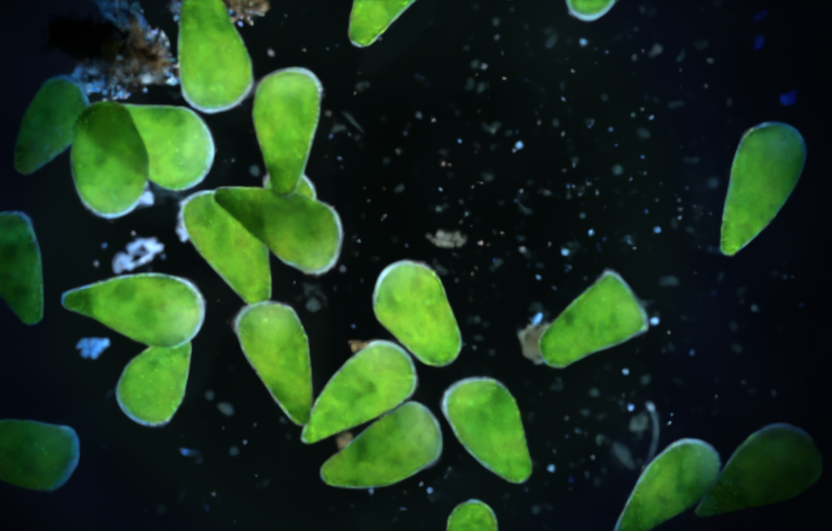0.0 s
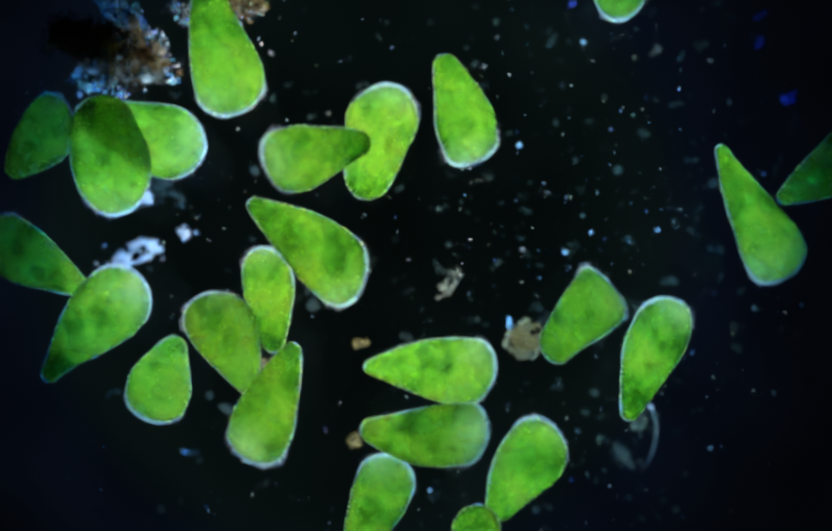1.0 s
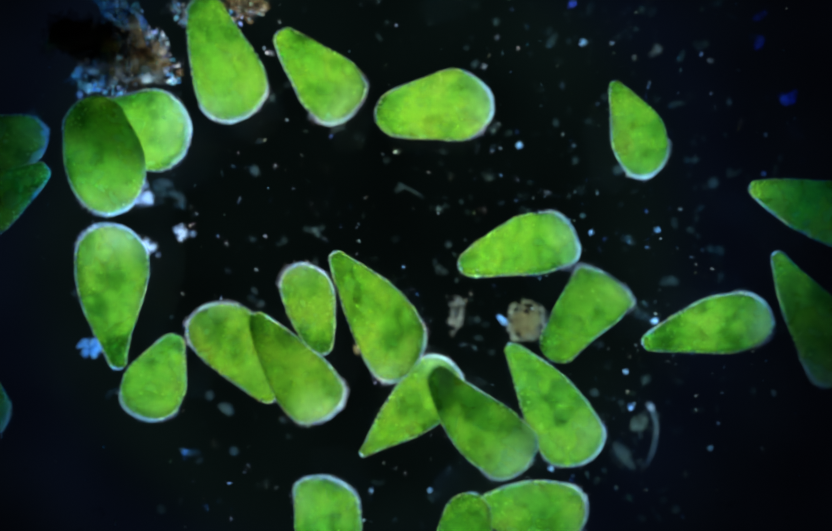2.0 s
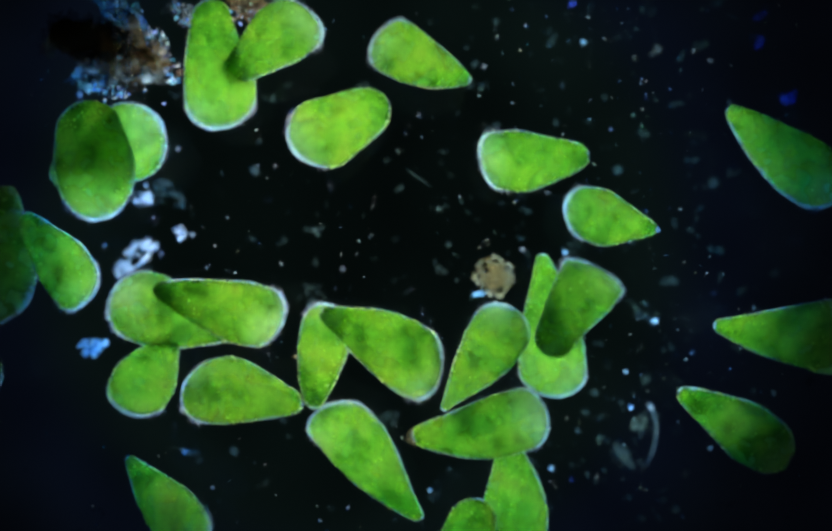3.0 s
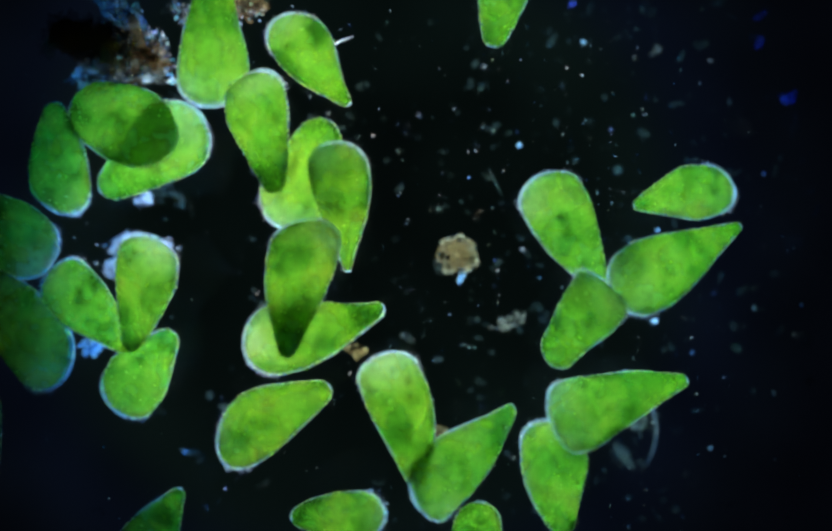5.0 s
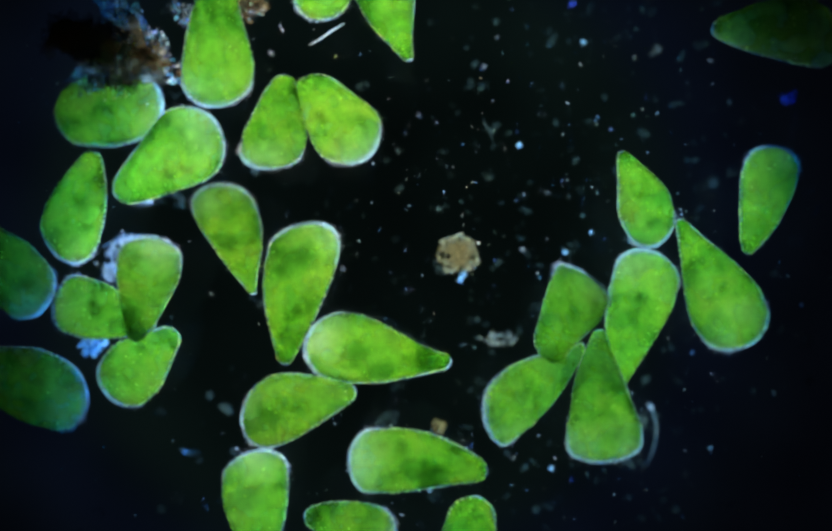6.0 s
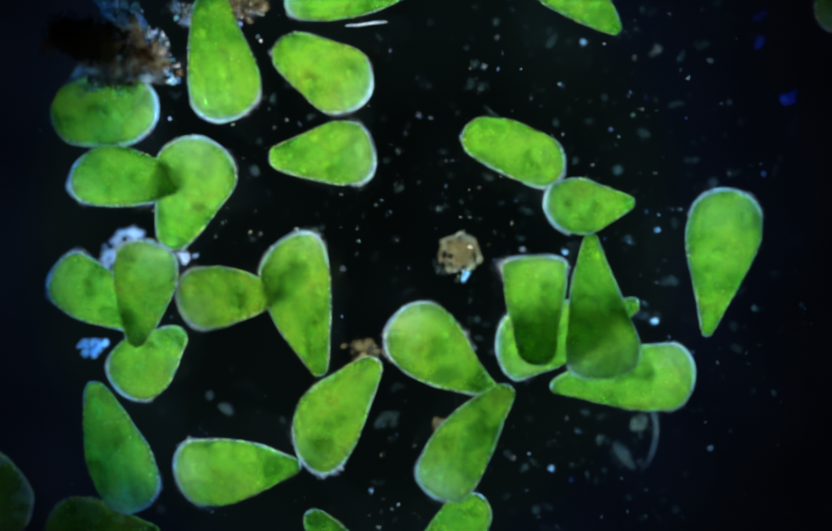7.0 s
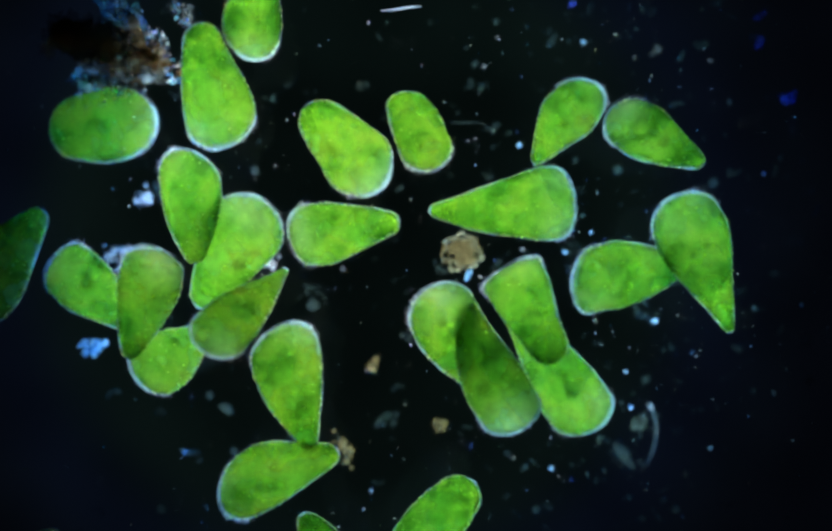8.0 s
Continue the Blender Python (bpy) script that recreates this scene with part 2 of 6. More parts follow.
# ---- the swimmers ----
def swimmer(length, width, peak, tail, hollow, mouth, cap, bend, slant, seed, label, plasm=None):
    """A pear-shaped single-celled swimmer; its tail points along -x, its broad mouth end along +x.
    tail and mouth: widths there against the widest; cap: how far the mouth end is rounded; slant: how oblique it is."""
    top = new("green_ciliate")
    tagged(top, label, "ciliate", "green ciliates in the drop")
    rnd = random.Random(seed)
    phase = [rnd.uniform(0, 6.28) for _ in range(5)]
    tip = 0.5 * tail * width / length

    def skin(s, a, grow):
        if s < peak:
            u = s / peak
            g = tail + (1 - tail) * (0.6 * u + 0.4 * math.sin(u * math.pi / 2)) ** hollow
        else:
            g = 1 - (1 - mouth) * ((s - peak) / (1 - peak)) ** 2
        if s < tip:
            g *= math.sqrt(max(0.0, 1 - (1 - s / tip) ** 2))
        if s > 1 - cap:
            g *= math.sqrt(max(0.0, 1 - ((s - 1 + cap) / cap) ** 2))
        r = width / 2 * g
        r *= 1 + 0.04 * math.sin(6 * s + phase[0] + a) + 0.03 * math.sin(3 * a + phase[1]) + 0.022 * math.sin(11 * s + 2 * a + phase[3])
        grow *= 0.65 + 1.25 * s ** 6 + 0.35 * math.sin(a + phase[4]) + 0.3 * math.sin(9 * s + 2 * a + phase[2]) * math.sin(23 * s + phase[0])
        r += grow if 0 < s < 1 else 0
        y = r * math.cos(a)
        x = (s - 0.5) * length + (grow if s > 0.5 else -grow) * abs(2 * s - 1) - slant * y * s ** 3
        y += bend * length * ((2 * s - 1) ** 2 - 0.4) + 0.012 * width * math.sin(6 * s + phase[2])
        return Vector((x, y, 0.42 * r * math.sin(a)))

    def hull(grow, rings, around):
        bm = bmesh.new()
        first, last = bm.verts.new(skin(0.0, 0, grow)), bm.verts.new(skin(1.0, 0, grow))
        loops = []
        for i in range(1, rings):
            s = 0.5 - 0.5 * math.cos(math.pi * i / rings)
            loops.append([bm.verts.new(skin(s, math.tau * j / around, grow)) for j in range(around)])
        for j in range(around):
            k = (j + 1) % around
            bm.faces.new((first, loops[0][k], loops[0][j]))
            bm.faces.new((last, loops[-1][j], loops[-1][k]))
            for a, b in zip(loops, loops[1:]):
                bm.faces.new((a[j], a[k], b[k], b[j]))
        return bm

    part("body", hull(0.0, 26, 30), plasm or GREEN, top)
    part("pellicle", hull(0.0029, 28, 36), PELLICLE, top, "thin pale see-through pellicle")
    bm = bmesh.new()
    bristly = 12 + seed % 5 * 8        # some swimmers show more of the stiff bristles than others
    beak = -1 if slant > 0 else 1      # the corner of the mouth that juts out
    for i in range(380):
        s, a, long = rnd.uniform(0.80, 0.995), rnd.uniform(0, math.tau), 0.004 + 0.009 * rnd.random() ** 1.6
        thick = 0.00045
        if i % bristly == 0:                 # a tuft of longer, stiffer bristles at that corner
            s, a, long, thick = rnd.uniform(0.84, 0.985), (0.0 if beak > 0 else math.pi) + rnd.gauss(0, 0.35), 0.007 + 0.009 * rnd.random(), 0.0009
        at = skin(s, a, 0.001)
        out = (at - Vector((0.30 * length, 0, 0))).normalized()
        side = out.orthogonal().normalized() * thick
        other = out.cross(side)
        tipp = at + out * long + Vector((0, rnd.uniform(-1, 1), rnd.uniform(-1, 1))) * 0.003
        base = [bm.verts.new(at + side * math.cos(q) + other * math.sin(q)) for q in (0, 2.09, 4.19)]
        end = bm.verts.new(tipp)
        for j in range(3):
            bm.faces.new((base[j], base[(j + 1) % 3], end))
    # small bright granules under the skin, densest at the tail
    specks = bmesh.new()
    for i in range(520):
        s, a = (rnd.random() ** 1.7 * 0.96 + 0.012, rnd.uniform(0, math.tau) if i % 2 else rnd.choice((0.0, math.pi)) + rnd.gauss(0, 0.22))
        at, r = skin(s, a, 0.0012 if i % 2 else 0.0014), 0.0009 + 0.0019 * rnd.random() ** 2.5
        tops = [specks.verts.new(at + Vector(d) * r) for d in
                ((1, 0, 0), (0, 1, 0), (-1, 0, 0), (0, -1, 0), (0, 0, 1), (0, 0, -1))]
        for j in range(4):
            specks.faces.new((tops[j], tops[(j + 1) % 4], tops[4]))
            specks.faces.new((tops[(j + 1) % 4], tops[j], tops[5]))
    part("granule_layer", specks, GRANULE, top, "bright yellowish granules under the skin", kind="stuff")
    for i in range(rnd.choice((1, 2, 2, 3))):
        s = rnd.uniform(0.38, 0.8)
        at = skin(s, rnd.choice((0.0, math.pi)), 0.0)
        mid = skin(s, math.pi / 2, 0.0)
        food = bmesh.new()
        lump(food, at.lerp(Vector((mid.x, mid.y, 0)), rnd.uniform(0.4, 0.95)) + Vector((0, 0, mid.z * 0.45)), width * (0.03 + 0.06 * rnd.random() ** 2),
             seed * 7 + i, 2, 0.25, 0.6)
        part("food_vacuole", food, VACUOLE, top, "brownish food vacuole")
    part("cilia", bm, CILIA, top, "short pale cilia round the mouth", kind="stuff")
    return top


PLAIN = "bright green pear-shaped single-celled ciliate with a pale rim"
cells = {}
cells["a"] = swimmer(0.278, 0.152, 0.71, 0.297, 0.73, 0.89, 0.21, -0.002, -0.00, 10, "long green ciliate anchored beside the brown detritus")
cells["b"] = swimmer(0.257, 0.165, 0.48, 0.560, 0.73, 0.87, 0.32, -0.001, 0.03, 17, "broad rounded green ciliate lying over another one")
cells["c"] = swimmer(0.291, 0.171, 0.70, 0.262, 0.95, 0.90, 0.25, -0.000, 0.13, 24, PLAIN)
cells["d"] = swimmer(0.241, 0.131, 0.60, 0.210, 0.90, 0.85, 0.25, 0.000, -0.29, 31, PLAIN)
cells["e"] = swimmer(0.259, 0.130, 0.65, 0.252, 0.99, 0.87, 0.15, 0.008, 0.08, 38, "slim green ciliate with a tapering tail")
cells["f"] = swimmer(0.273, 0.144, 0.60, 0.210, 0.85, 0.90, 0.28, 0.050, -0.14, 45, PLAIN, OLIVE)
cells["g"] = swimmer(0.297, 0.148, 0.68, 0.139, 0.91, 0.91, 0.19, 0.001, 0.27, 52, "large dark green pear-shaped ciliate", OLIVE)
cells["h"] = swimmer(0.227, 0.106, 0.55, 0.203, 0.79, 0.86, 0.24, -0.000, -0.17, 59, "narrow olive-green ciliate with a sharp outline", OLIVE)
cells["i"] = swimmer(0.307, 0.155, 0.67, 0.159, 1.12, 0.93, 0.24, -0.038, -0.15, 66, "stout green ciliate with a greyish broad end", OLIVE)
cells["j"] = swimmer(0.207, 0.138, 0.61, 0.214, 0.93, 0.91, 0.25, -0.001, -0.08, 73, "small rounded green ciliate lying nearly still")
cells["k"] = swimmer(0.278, 0.129, 0.64, 0.169, 0.92, 0.87, 0.14, 0.005, -0.08, 80, PLAIN, OLIVE)
cells["l"] = swimmer(0.307, 0.144, 0.66, 0.127, 0.93, 0.88, 0.17, -0.010, -0.11, 87, PLAIN)
cells["m"] = swimmer(0.288, 0.136, 0.66, 0.219, 0.80, 0.88, 0.16, 0.032, 0.02, 94, PLAIN, OLIVE)
cells["n"] = swimmer(0.253, 0.152, 0.65, 0.400, 0.82, 0.84, 0.30, 0.001, 0.05, 101, "oval yellow-green ciliate with a thin pale rim")
cells["o"] = swimmer(0.249, 0.143, 0.62, 0.221, 0.81, 0.87, 0.23, -0.013, -0.20, 108, PLAIN)
cells["p"] = swimmer(0.229, 0.138, 0.90, 0.492, 1.07, 0.95, 0.08, 0.001, -0.03, 115, "short wedge-shaped green ciliate with a flat broad end")
cells["q1"] = swimmer(0.299, 0.136, 0.61, 0.134, 0.89, 0.85, 0.20, -0.002, 0.01, 122, PLAIN)
cells["q2"] = swimmer(0.233, 0.113, 0.60, 0.140, 0.90, 0.85, 0.15, 0.000, 0.05, 129, PLAIN)
cells["y"] = swimmer(0.304, 0.150, 0.74, 0.132, 1.03, 0.90, 0.12, 0.005, 0.02, 136, "long dark green ciliate with a pointed tail")
cells["z1"] = swimmer(0.274, 0.123, 0.63, 0.144, 0.86, 0.86, 0.20, 0.003, 0.22, 143, PLAIN)
cells["z2"] = swimmer(0.308, 0.155, 0.69, 0.080, 1.10, 0.86, 0.18, 0.010, 0.06, 150, PLAIN)
cells["w1"] = swimmer(0.241, 0.126, 0.65, 0.210, 0.90, 0.88, 0.15, 0.000, 0.07, 157, PLAIN)
cells["w2"] = swimmer(0.317, 0.145, 0.66, 0.139, 1.01, 0.82, 0.12, -0.000, -0.21, 164, PLAIN)
cells["v"] = swimmer(0.253, 0.126, 0.62, 0.210, 0.80, 0.85, 0.12, 0.000, 0.17, 171, PLAIN)
cells["o2"] = swimmer(0.229, 0.115, 0.54, 0.551, 0.73, 0.92, 0.25, 0.011, 0.21, 178, PLAIN)
cells["t"] = swimmer(0.210, 0.116, 0.59, 0.080, 0.95, 0.85, 0.23, -0.006, 0.24, 185, "small teardrop-shaped green ciliate with a pointed tail")
cells["u"] = swimmer(0.262, 0.126, 0.50, 0.525, 0.80, 0.90, 0.20, 0.000, -0.08, 192, PLAIN)
cells["bx"] = swimmer(0.273, 0.128, 0.64, 0.080, 1.12, 0.89, 0.19, -0.008, -0.04, 199, PLAIN, OLIVE)
cells["v1"] = swimmer(0.266, 0.120, 0.62, 0.140, 0.90, 0.85, 0.15, 0.000, -0.29, 206, PLAIN)
cells["v2"] = swimmer(0.236, 0.127, 0.64, 0.115, 1.13, 0.85, 0.26, -0.009, -0.19, 213, PLAIN)
cells["l1"] = swimmer(0.322, 0.163, 0.60, 0.175, 0.90, 0.85, 0.20, 0.000, 0.15, 220, PLAIN)
cells["l2"] = swimmer(0.287, 0.146, 0.57, 0.188, 0.93, 0.84, 0.18, 0.001, -0.04, 227, PLAIN)
cells["lf"] = swimmer(0.274, 0.134, 0.60, 0.175, 0.90, 0.85, 0.20, 0.000, -0.09, 234, PLAIN)
cells["bl"] = swimmer(0.262, 0.137, 0.60, 0.142, 1.05, 0.86, 0.17, -0.011, 0.15, 241, PLAIN)
cells["u2"] = swimmer(0.266, 0.140, 0.62, 0.21, 0.9, 0.88, 0.2, 0, 0.2, 248, PLAIN)


# ---- loose debris on the slide ----
def grain(name, x, y, size, material, seed, label, category="debris", pieces=1, spread=0.0, flat=0.7, long=1.0, turn=0.0):
    bm = bmesh.new()
    rnd = random.Random(seed)
    for i in range(pieces):
        r = size if pieces == 1 else size * rnd.uniform(0.35, 1.0)
        dx, dy = (rnd.gauss(0, spread * long), rnd.gauss(0, spread / long)) if pieces > 1 else (0, 0)
        lump(bm, (dx, dy, r * flat * 0.9), r, seed * 13 + i, 2, 0.35 if pieces == 1 else 0.75, flat)
    ob = link_mesh(name, bm, material)
    ob.matrix_world = pose(x, y, BED, 0, 0, turn)
    return tagged(ob, label, category, kind="stuff" if pieces > 6 else "")


def streak(name, points, thick, material, label):
    bm = bmesh.new()
    rings = []
    for i, (x, y, z) in enumerate(points):
        r = thick * (0.5 if i in (0, len(points) - 1) else 1.0) * (0.8 + 0.4 * ((i * 7) % 5) / 5)
        rings.append([bm.verts.new((x + r * math.cos(a), y, z + r * math.sin(a))) for a in
                      [math.tau * j / 6 for j in range(6)]])
    for a, b in zip(rings, rings[1:]):
        for j in range(6):
            bm.faces.new((a[j], a[(j + 1) % 6], b[(j + 1) % 6], b[j]))
    bm.faces.new(rings[0]), bm.faces.new(rings[-1])
    return tagged(link_mesh(name, bm, material), label, "fibre")

for i, (x, y, r) in enumerate([
        (0.007, 0.344, 0.0036), (0.155, 0.456, 0.0041), (0.672, 0.469, 0.0045), (0.244, 0.036, 0.0045),
        (0.301, 0.167, 0.0036), (0.446, 0.312, 0.0027), (-0.714, 0.045, 0.0032), (-0.732, 0.005, 0.0041),
        (-0.168, -0.008, 0.0032), (-0.332, 0.487, 0.0036), (-0.575, 0.485, 0.0032), (-0.556, 0.422, 0.0032),
        (-0.545, 0.267, 0.0036)]):
    tagged(grain("pale_grain", x, y, r, WHITE, 300 + i, "small whitish grain on the glass slide"), group="pale grains on the slide")
for i, (x, y, r) in enumerate([
        (0.547, -0.127, 0.0054), (0.819, -0.292, 0.0036), (0.383, 0.512, 0.0032), (0.401, 0.076, 0.0032),
        (0.236, 0.276, 0.0036), (0.492, -0.325, 0.0041), (0.674, -0.418, 0.0041), (0.341, 0.030, 0.0036),
        (0.553, 0.081, 0.0032), (0.632, -0.199, 0.0023), (0.480, -0.242, 0.0036), (0.773, -0.097, 0.0023),
        (0.310, -0.465, 0.0045), (0.032, -0.515, 0.0027), (-0.102, -0.515, 0.0027), (-0.480, -0.554, 0.0023),
        (-0.530, -0.427, 0.0027), (0.882, -0.090, 0.0027)]):
    tagged(grain("blue_grain", x, y, r, BLUE, 400 + i, "small blue-glinting grain on the glass slide"), group="blue grains on the slide")
for i, (x, y, r) in enumerate([
        (0.320, 0.327, 0.0068), (0.462, 0.218, 0.0098), (0.074, 0.048, 0.0078), (0.589, -0.036, 0.0088),
        (0.407, -0.291, 0.0098), (0.365, 0.242, 0.0059), (-0.417, -0.424, 0.0068), (-0.344, -0.497, 0.0049),
        (0.274, -0.558, 0.0098), (0.595, -0.558, 0.0098), (-0.583, -0.558, 0.0088), (0.432, 0.385, 0.0078),
        (0.183, 0.558, 0.0059), (-0.368, 0.218, 0.0088), (-0.435, -0.327, 0.0137), (0.680, 0.188, 0.0108),
        (0.526, -0.261, 0.0088), (-0.235, -0.091, 0.0127), (-0.472, -0.297, 0.0127), (0.468, -0.424, 0.0147),
        (0.892, -0.170, 0.0156)]):
    tagged(grain("dim_grain", x, y, r, DIM, 500 + i, "dim greyish grain lying on the slide"), group="dim grains on the slide")
raft = grain("white_floc", 0, 0, 0.0085, WHITE, 41, "long bright white floc of tiny crumbs over the slide", pieces=90, spread=0.0150, long=1.45, flat=0.35)
grain("blue_floc", -0.628, 0.153, 0.0058, WHITE, 52, "bluish-white floc of tiny crumbs on the slide", pieces=22, spread=0.0105, long=1.2, turn=25, flat=0.35)
grain("grey_floc", -0.582, 0.179, 0.006, DIM, 53, "faint grey floc of crumbs on the slide", pieces=40, spread=0.0125, long=1.2, turn=60)
grain("grey_floc", -0.548, 0.155, 0.005, DIM, 54, "faint grey floc of crumbs on the slide", pieces=26, spread=0.0095, long=1.5, turn=-40)
bead = grain("white_floc", 0, 0, 0.009, WHITE, 47, "small white floc of tiny crumbs, drifting", pieces=12, spread=0.0075, flat=0.4, long=1.2)
grain("blue_floc", -0.747, -0.189, 0.007, BLUE, 43, "pale blue floc of small crumbs on the slide", pieces=30, spread=0.011, long=1.4, turn=15, flat=0.35)
nugget = grain("brown_crumb", 0, 0, 0.0105, TAN, 44, "small brown crumb drifting under the ciliates", pieces=5, spread=0.006)
crumb = grain("brown_crumb", 0, 0, 0.012, TAN, 45, "small brown crumb drifting over the slide", pieces=4, spread=0.006)
floc = grain("grey_floc", 0, 0, 0.0062, ASH, 46, "ragged pale grey-green floc drifting in the water", pieces=42, spread=0.0105, long=1.5, flat=0.35)
ball = new("cyst")
tagged(ball, "brownish ragged round cyst with a dark spot, drifting", "cyst")
bm = bmesh.new()
lump(bm, (0, 0, 0), 0.036, 5, 4, 0.16, 0.6)
part("shell", bm, TAN, ball)
bm = bmesh.new()
for i in range(22):
    a, far = 2.4 * i, 0.032 * math.sqrt((i + 0.5) / 22)
    lump(bm, (far * math.cos(a), far * math.sin(a), 0.012 * (1 - far / 0.036)), 0.0062 + 0.002 * math.sin(1.9 * i), 400 + i, 2, 0.7, 0.8)
part("crumb_layer", bm, TAN, ball, "brown crumbs on the shell", kind="stuff")
bm = bmesh.new()
lump(bm, (0.022, 0.006, 0.026), 0.0055, 6, 2, 0.1, 0.8)
part("eyespot", bm, SOOT, ball, "black spot")
bm = bmesh.new()
for i in range(34):
    a = math.tau * i / 34 + 0.2 * math.sin(5 * i)
    far = 0.036 + 0.003 * math.sin(3.7 * i)
    lump(bm, (far * math.cos(a), far * math.sin(a), 0), 0.0064 + 0.0022 * math.sin(2.3 * i), 70 + i, 2, 0.8, 0.7)
part("rim", bm, RIM, ball, "ragged pale rim")
bm = bmesh.new()
for i in range(7):
    lump(bm, (-0.012 + 0.0015 * i, 0.043 + 0.003 * i, 0), 0.0066 - 0.0005 * i, 130 + i, 2, 0.6, 0.7)
part("appendage", bm, BLUE, ball, "short bluish appendage")
grain("indigo_flake", 0.863, 0.387, 0.0062, INDIGO, 61, "deep blue elongated flake on the slide", pieces=8, spread=0.0062, long=2.0, turn=38, flat=0.4)
grain("indigo_flake", 0.788, 0.509, 0.0040, INDIGO, 62, "deep blue elongated flake on the slide", pieces=6, spread=0.0045, long=1.7, turn=60, flat=0.4)
grain("indigo_flake", 0.781, 0.570, 0.0028, INDIGO, 64, "small deep blue flake on the slide", pieces=3, spread=0.004, long=1.5, turn=20, flat=0.4)
grain("pale_flake", 0.549, 0.488, 0.0055, ASH, 63, "bluish elongated flake on the slide", pieces=5, spread=0.006, long=1.7, turn=75, flat=0.4)
grain("indigo_flake", 0.365, 0.599, 0.004, INDIGO, 65, "deep blue elongated flake on the slide", pieces=5, spread=0.005, long=1.8, turn=-5, flat=0.4)
streak("pale_fibre", [(0.536, -0.320, -0.33), (0.544, -0.344, -0.328), (0.549, -0.371, -0.326), (0.548, -0.395, -0.327), (0.542, -0.419, -0.328), (0.535, -0.439, -0.33), (0.527, -0.456, -0.33)], 0.0052, FILM, "curved pale bluish fibre lying on the slide")
grain("grey_film", 0.524, -0.364, 0.006, WISP, 66, "faint grey film beside the fibre", pieces=26, spread=0.013, long=1.1, turn=60, flat=0.3)
grain("grey_film", 0.478, -0.434, 0.0065, WISP, 67, "faint greenish film beside the fibre", pieces=26, spread=0.013, long=1.4, turn=-30, flat=0.3)
grain("white_grain", 0.535, -0.325, 0.005, WHITE, 68, "white grain at the end of a fibre", pieces=3, spread=0.003)
needle = streak("needle_fibre", [(0.0, -0.034, 0.0), (0.0015, -0.012, 0.0), (0.0, 0.012, 0.0), (-0.001, 0.034, 0.0)], 0.0026, DIM, "thin straight needle-like fibre drifting in the water")

grain("grey_floc", -0.065, -0.354, 0.0055, DIM, 55, "faint grey floc of crumbs on the slide", pieces=24, spread=0.011, long=1.5, turn=15)
wisp = tagged(new("debris_wisp"), "brown wisp of crumbs and short fibres drifting in the water", "debris")
bm = bmesh.new()
rnd = random.Random(91)
for i in range(26):
    lump(bm, (rnd.gauss(0, 0.020), rnd.gauss(0, 0.008), rnd.uniform(-0.005, 0.005)), 0.0022 + 0.004 * rnd.random() ** 2, 640 + i, 2, 0.8, 0.6)
part("crumb_layer", bm, TAN, wisp, "brown crumbs", kind="stuff")
for k, (x, y, q, size) in enumerate(((-0.02, 0.004, 4, 1.0), (0.012, -0.004, -12, 0.8), (0.002, 0.008, 30, 0.6))):
    twig = streak("fibre", [(0, -0.022 * size, 0), (0.002, -0.007 * size, 0), (-0.001, 0.008 * size, 0), (0.001, 0.022 * size, 0)], 0.0015, ASH, "short pale fibre")
    del twig["category"]
    twig.parent = wisp
    twig.matrix_local = pose(x, y, 0.002 * k, 0, 0, 90 + q)
splinter = streak("glass_splinter", [(0.0, -0.044, 0.0), (0.001, -0.015, 0.0), (-0.001, 0.015, 0.0), (0.0, 0.044, 0.0)], 0.0022, GLINT, "thin bright glassy splinter drifting in the water")

# the clump of detritus with crystals at its edge
clump = tagged(new("detritus_clump"), "dark brown clump of detritus edged with glittering crystals", "debris")
CLUMP = -0.16          # height of its middle; its foot stands on the slide
clump.matrix_world = pose(-0.659, 0.4745, CLUMP)


def heap(spots, size, count, seed, flat=0.7, low=-0.02, high=0.02, rough=0.4):
    bm = bmesh.new()
    rnd = random.Random(seed)
    for x, y, spread in spots:
        for i in range(count):
            r = size * (0.3 + 0.9 * rnd.random() ** 2)
            lump(bm, (x + rnd.gauss(0, spread), y + rnd.gauss(0, spread * 0.7), rnd.uniform(low, high)), r,
                 seed * 31 + i, 2 if r > 0.004 else 1, rough, flat)
    return bm


part("foot", heap([(-0.09, 0.02, 0.018), (-0.055, 0.02, 0.016)], 0.022, 20, 2, 0.8, BED - CLUMP + 0.02, -0.05), MUCK, clump, "dark foot on the slide", kind="stuff")
part("core", heap([(-0.082, 0.008, 0.024), (-0.045, 0.012, 0.026), (-0.012, 0.0, 0.024)], 0.016, 60, 3, 0.6, 0.0, 0.24, 0.8), PEAT, clump, "dark brown core", kind="stuff")
part("crust", heap([(0.05, -0.008, 0.020), (0.08, -0.026, 0.016), (0.10, -0.036, 0.012), (0.035, -0.04, 0.020), (0.05, 0.022, 0.014), (0.02, -0.01, 0.020)], 0.0085, 80, 4, 0.6, -0.03, 0.16, 0.8), HUMUS, clump, "ochre-brown crumbly crust", kind="stuff")
part("beige_film", heap([(0.0, -0.054, 0.020), (0.04, -0.058, 0.020), (-0.025, -0.056, 0.018), (0.08, -0.052, 0.015)], 0.0085, 55, 19, 0.4, -0.03, 0.12, 0.8), LOAM, clump, "greyish-beige slime", kind="stuff")
part("teal_film", heap([(0.0, 0.085, 0.018), (0.03, 0.062, 0.015), (0.05, 0.040, 0.012), (-0.045, -0.068, 0.022)], 0.0075, 70, 5, 0.5, -0.03, 0.02, 0.9), TURQUOISE, clump, "teal-tinted film", kind="stuff")
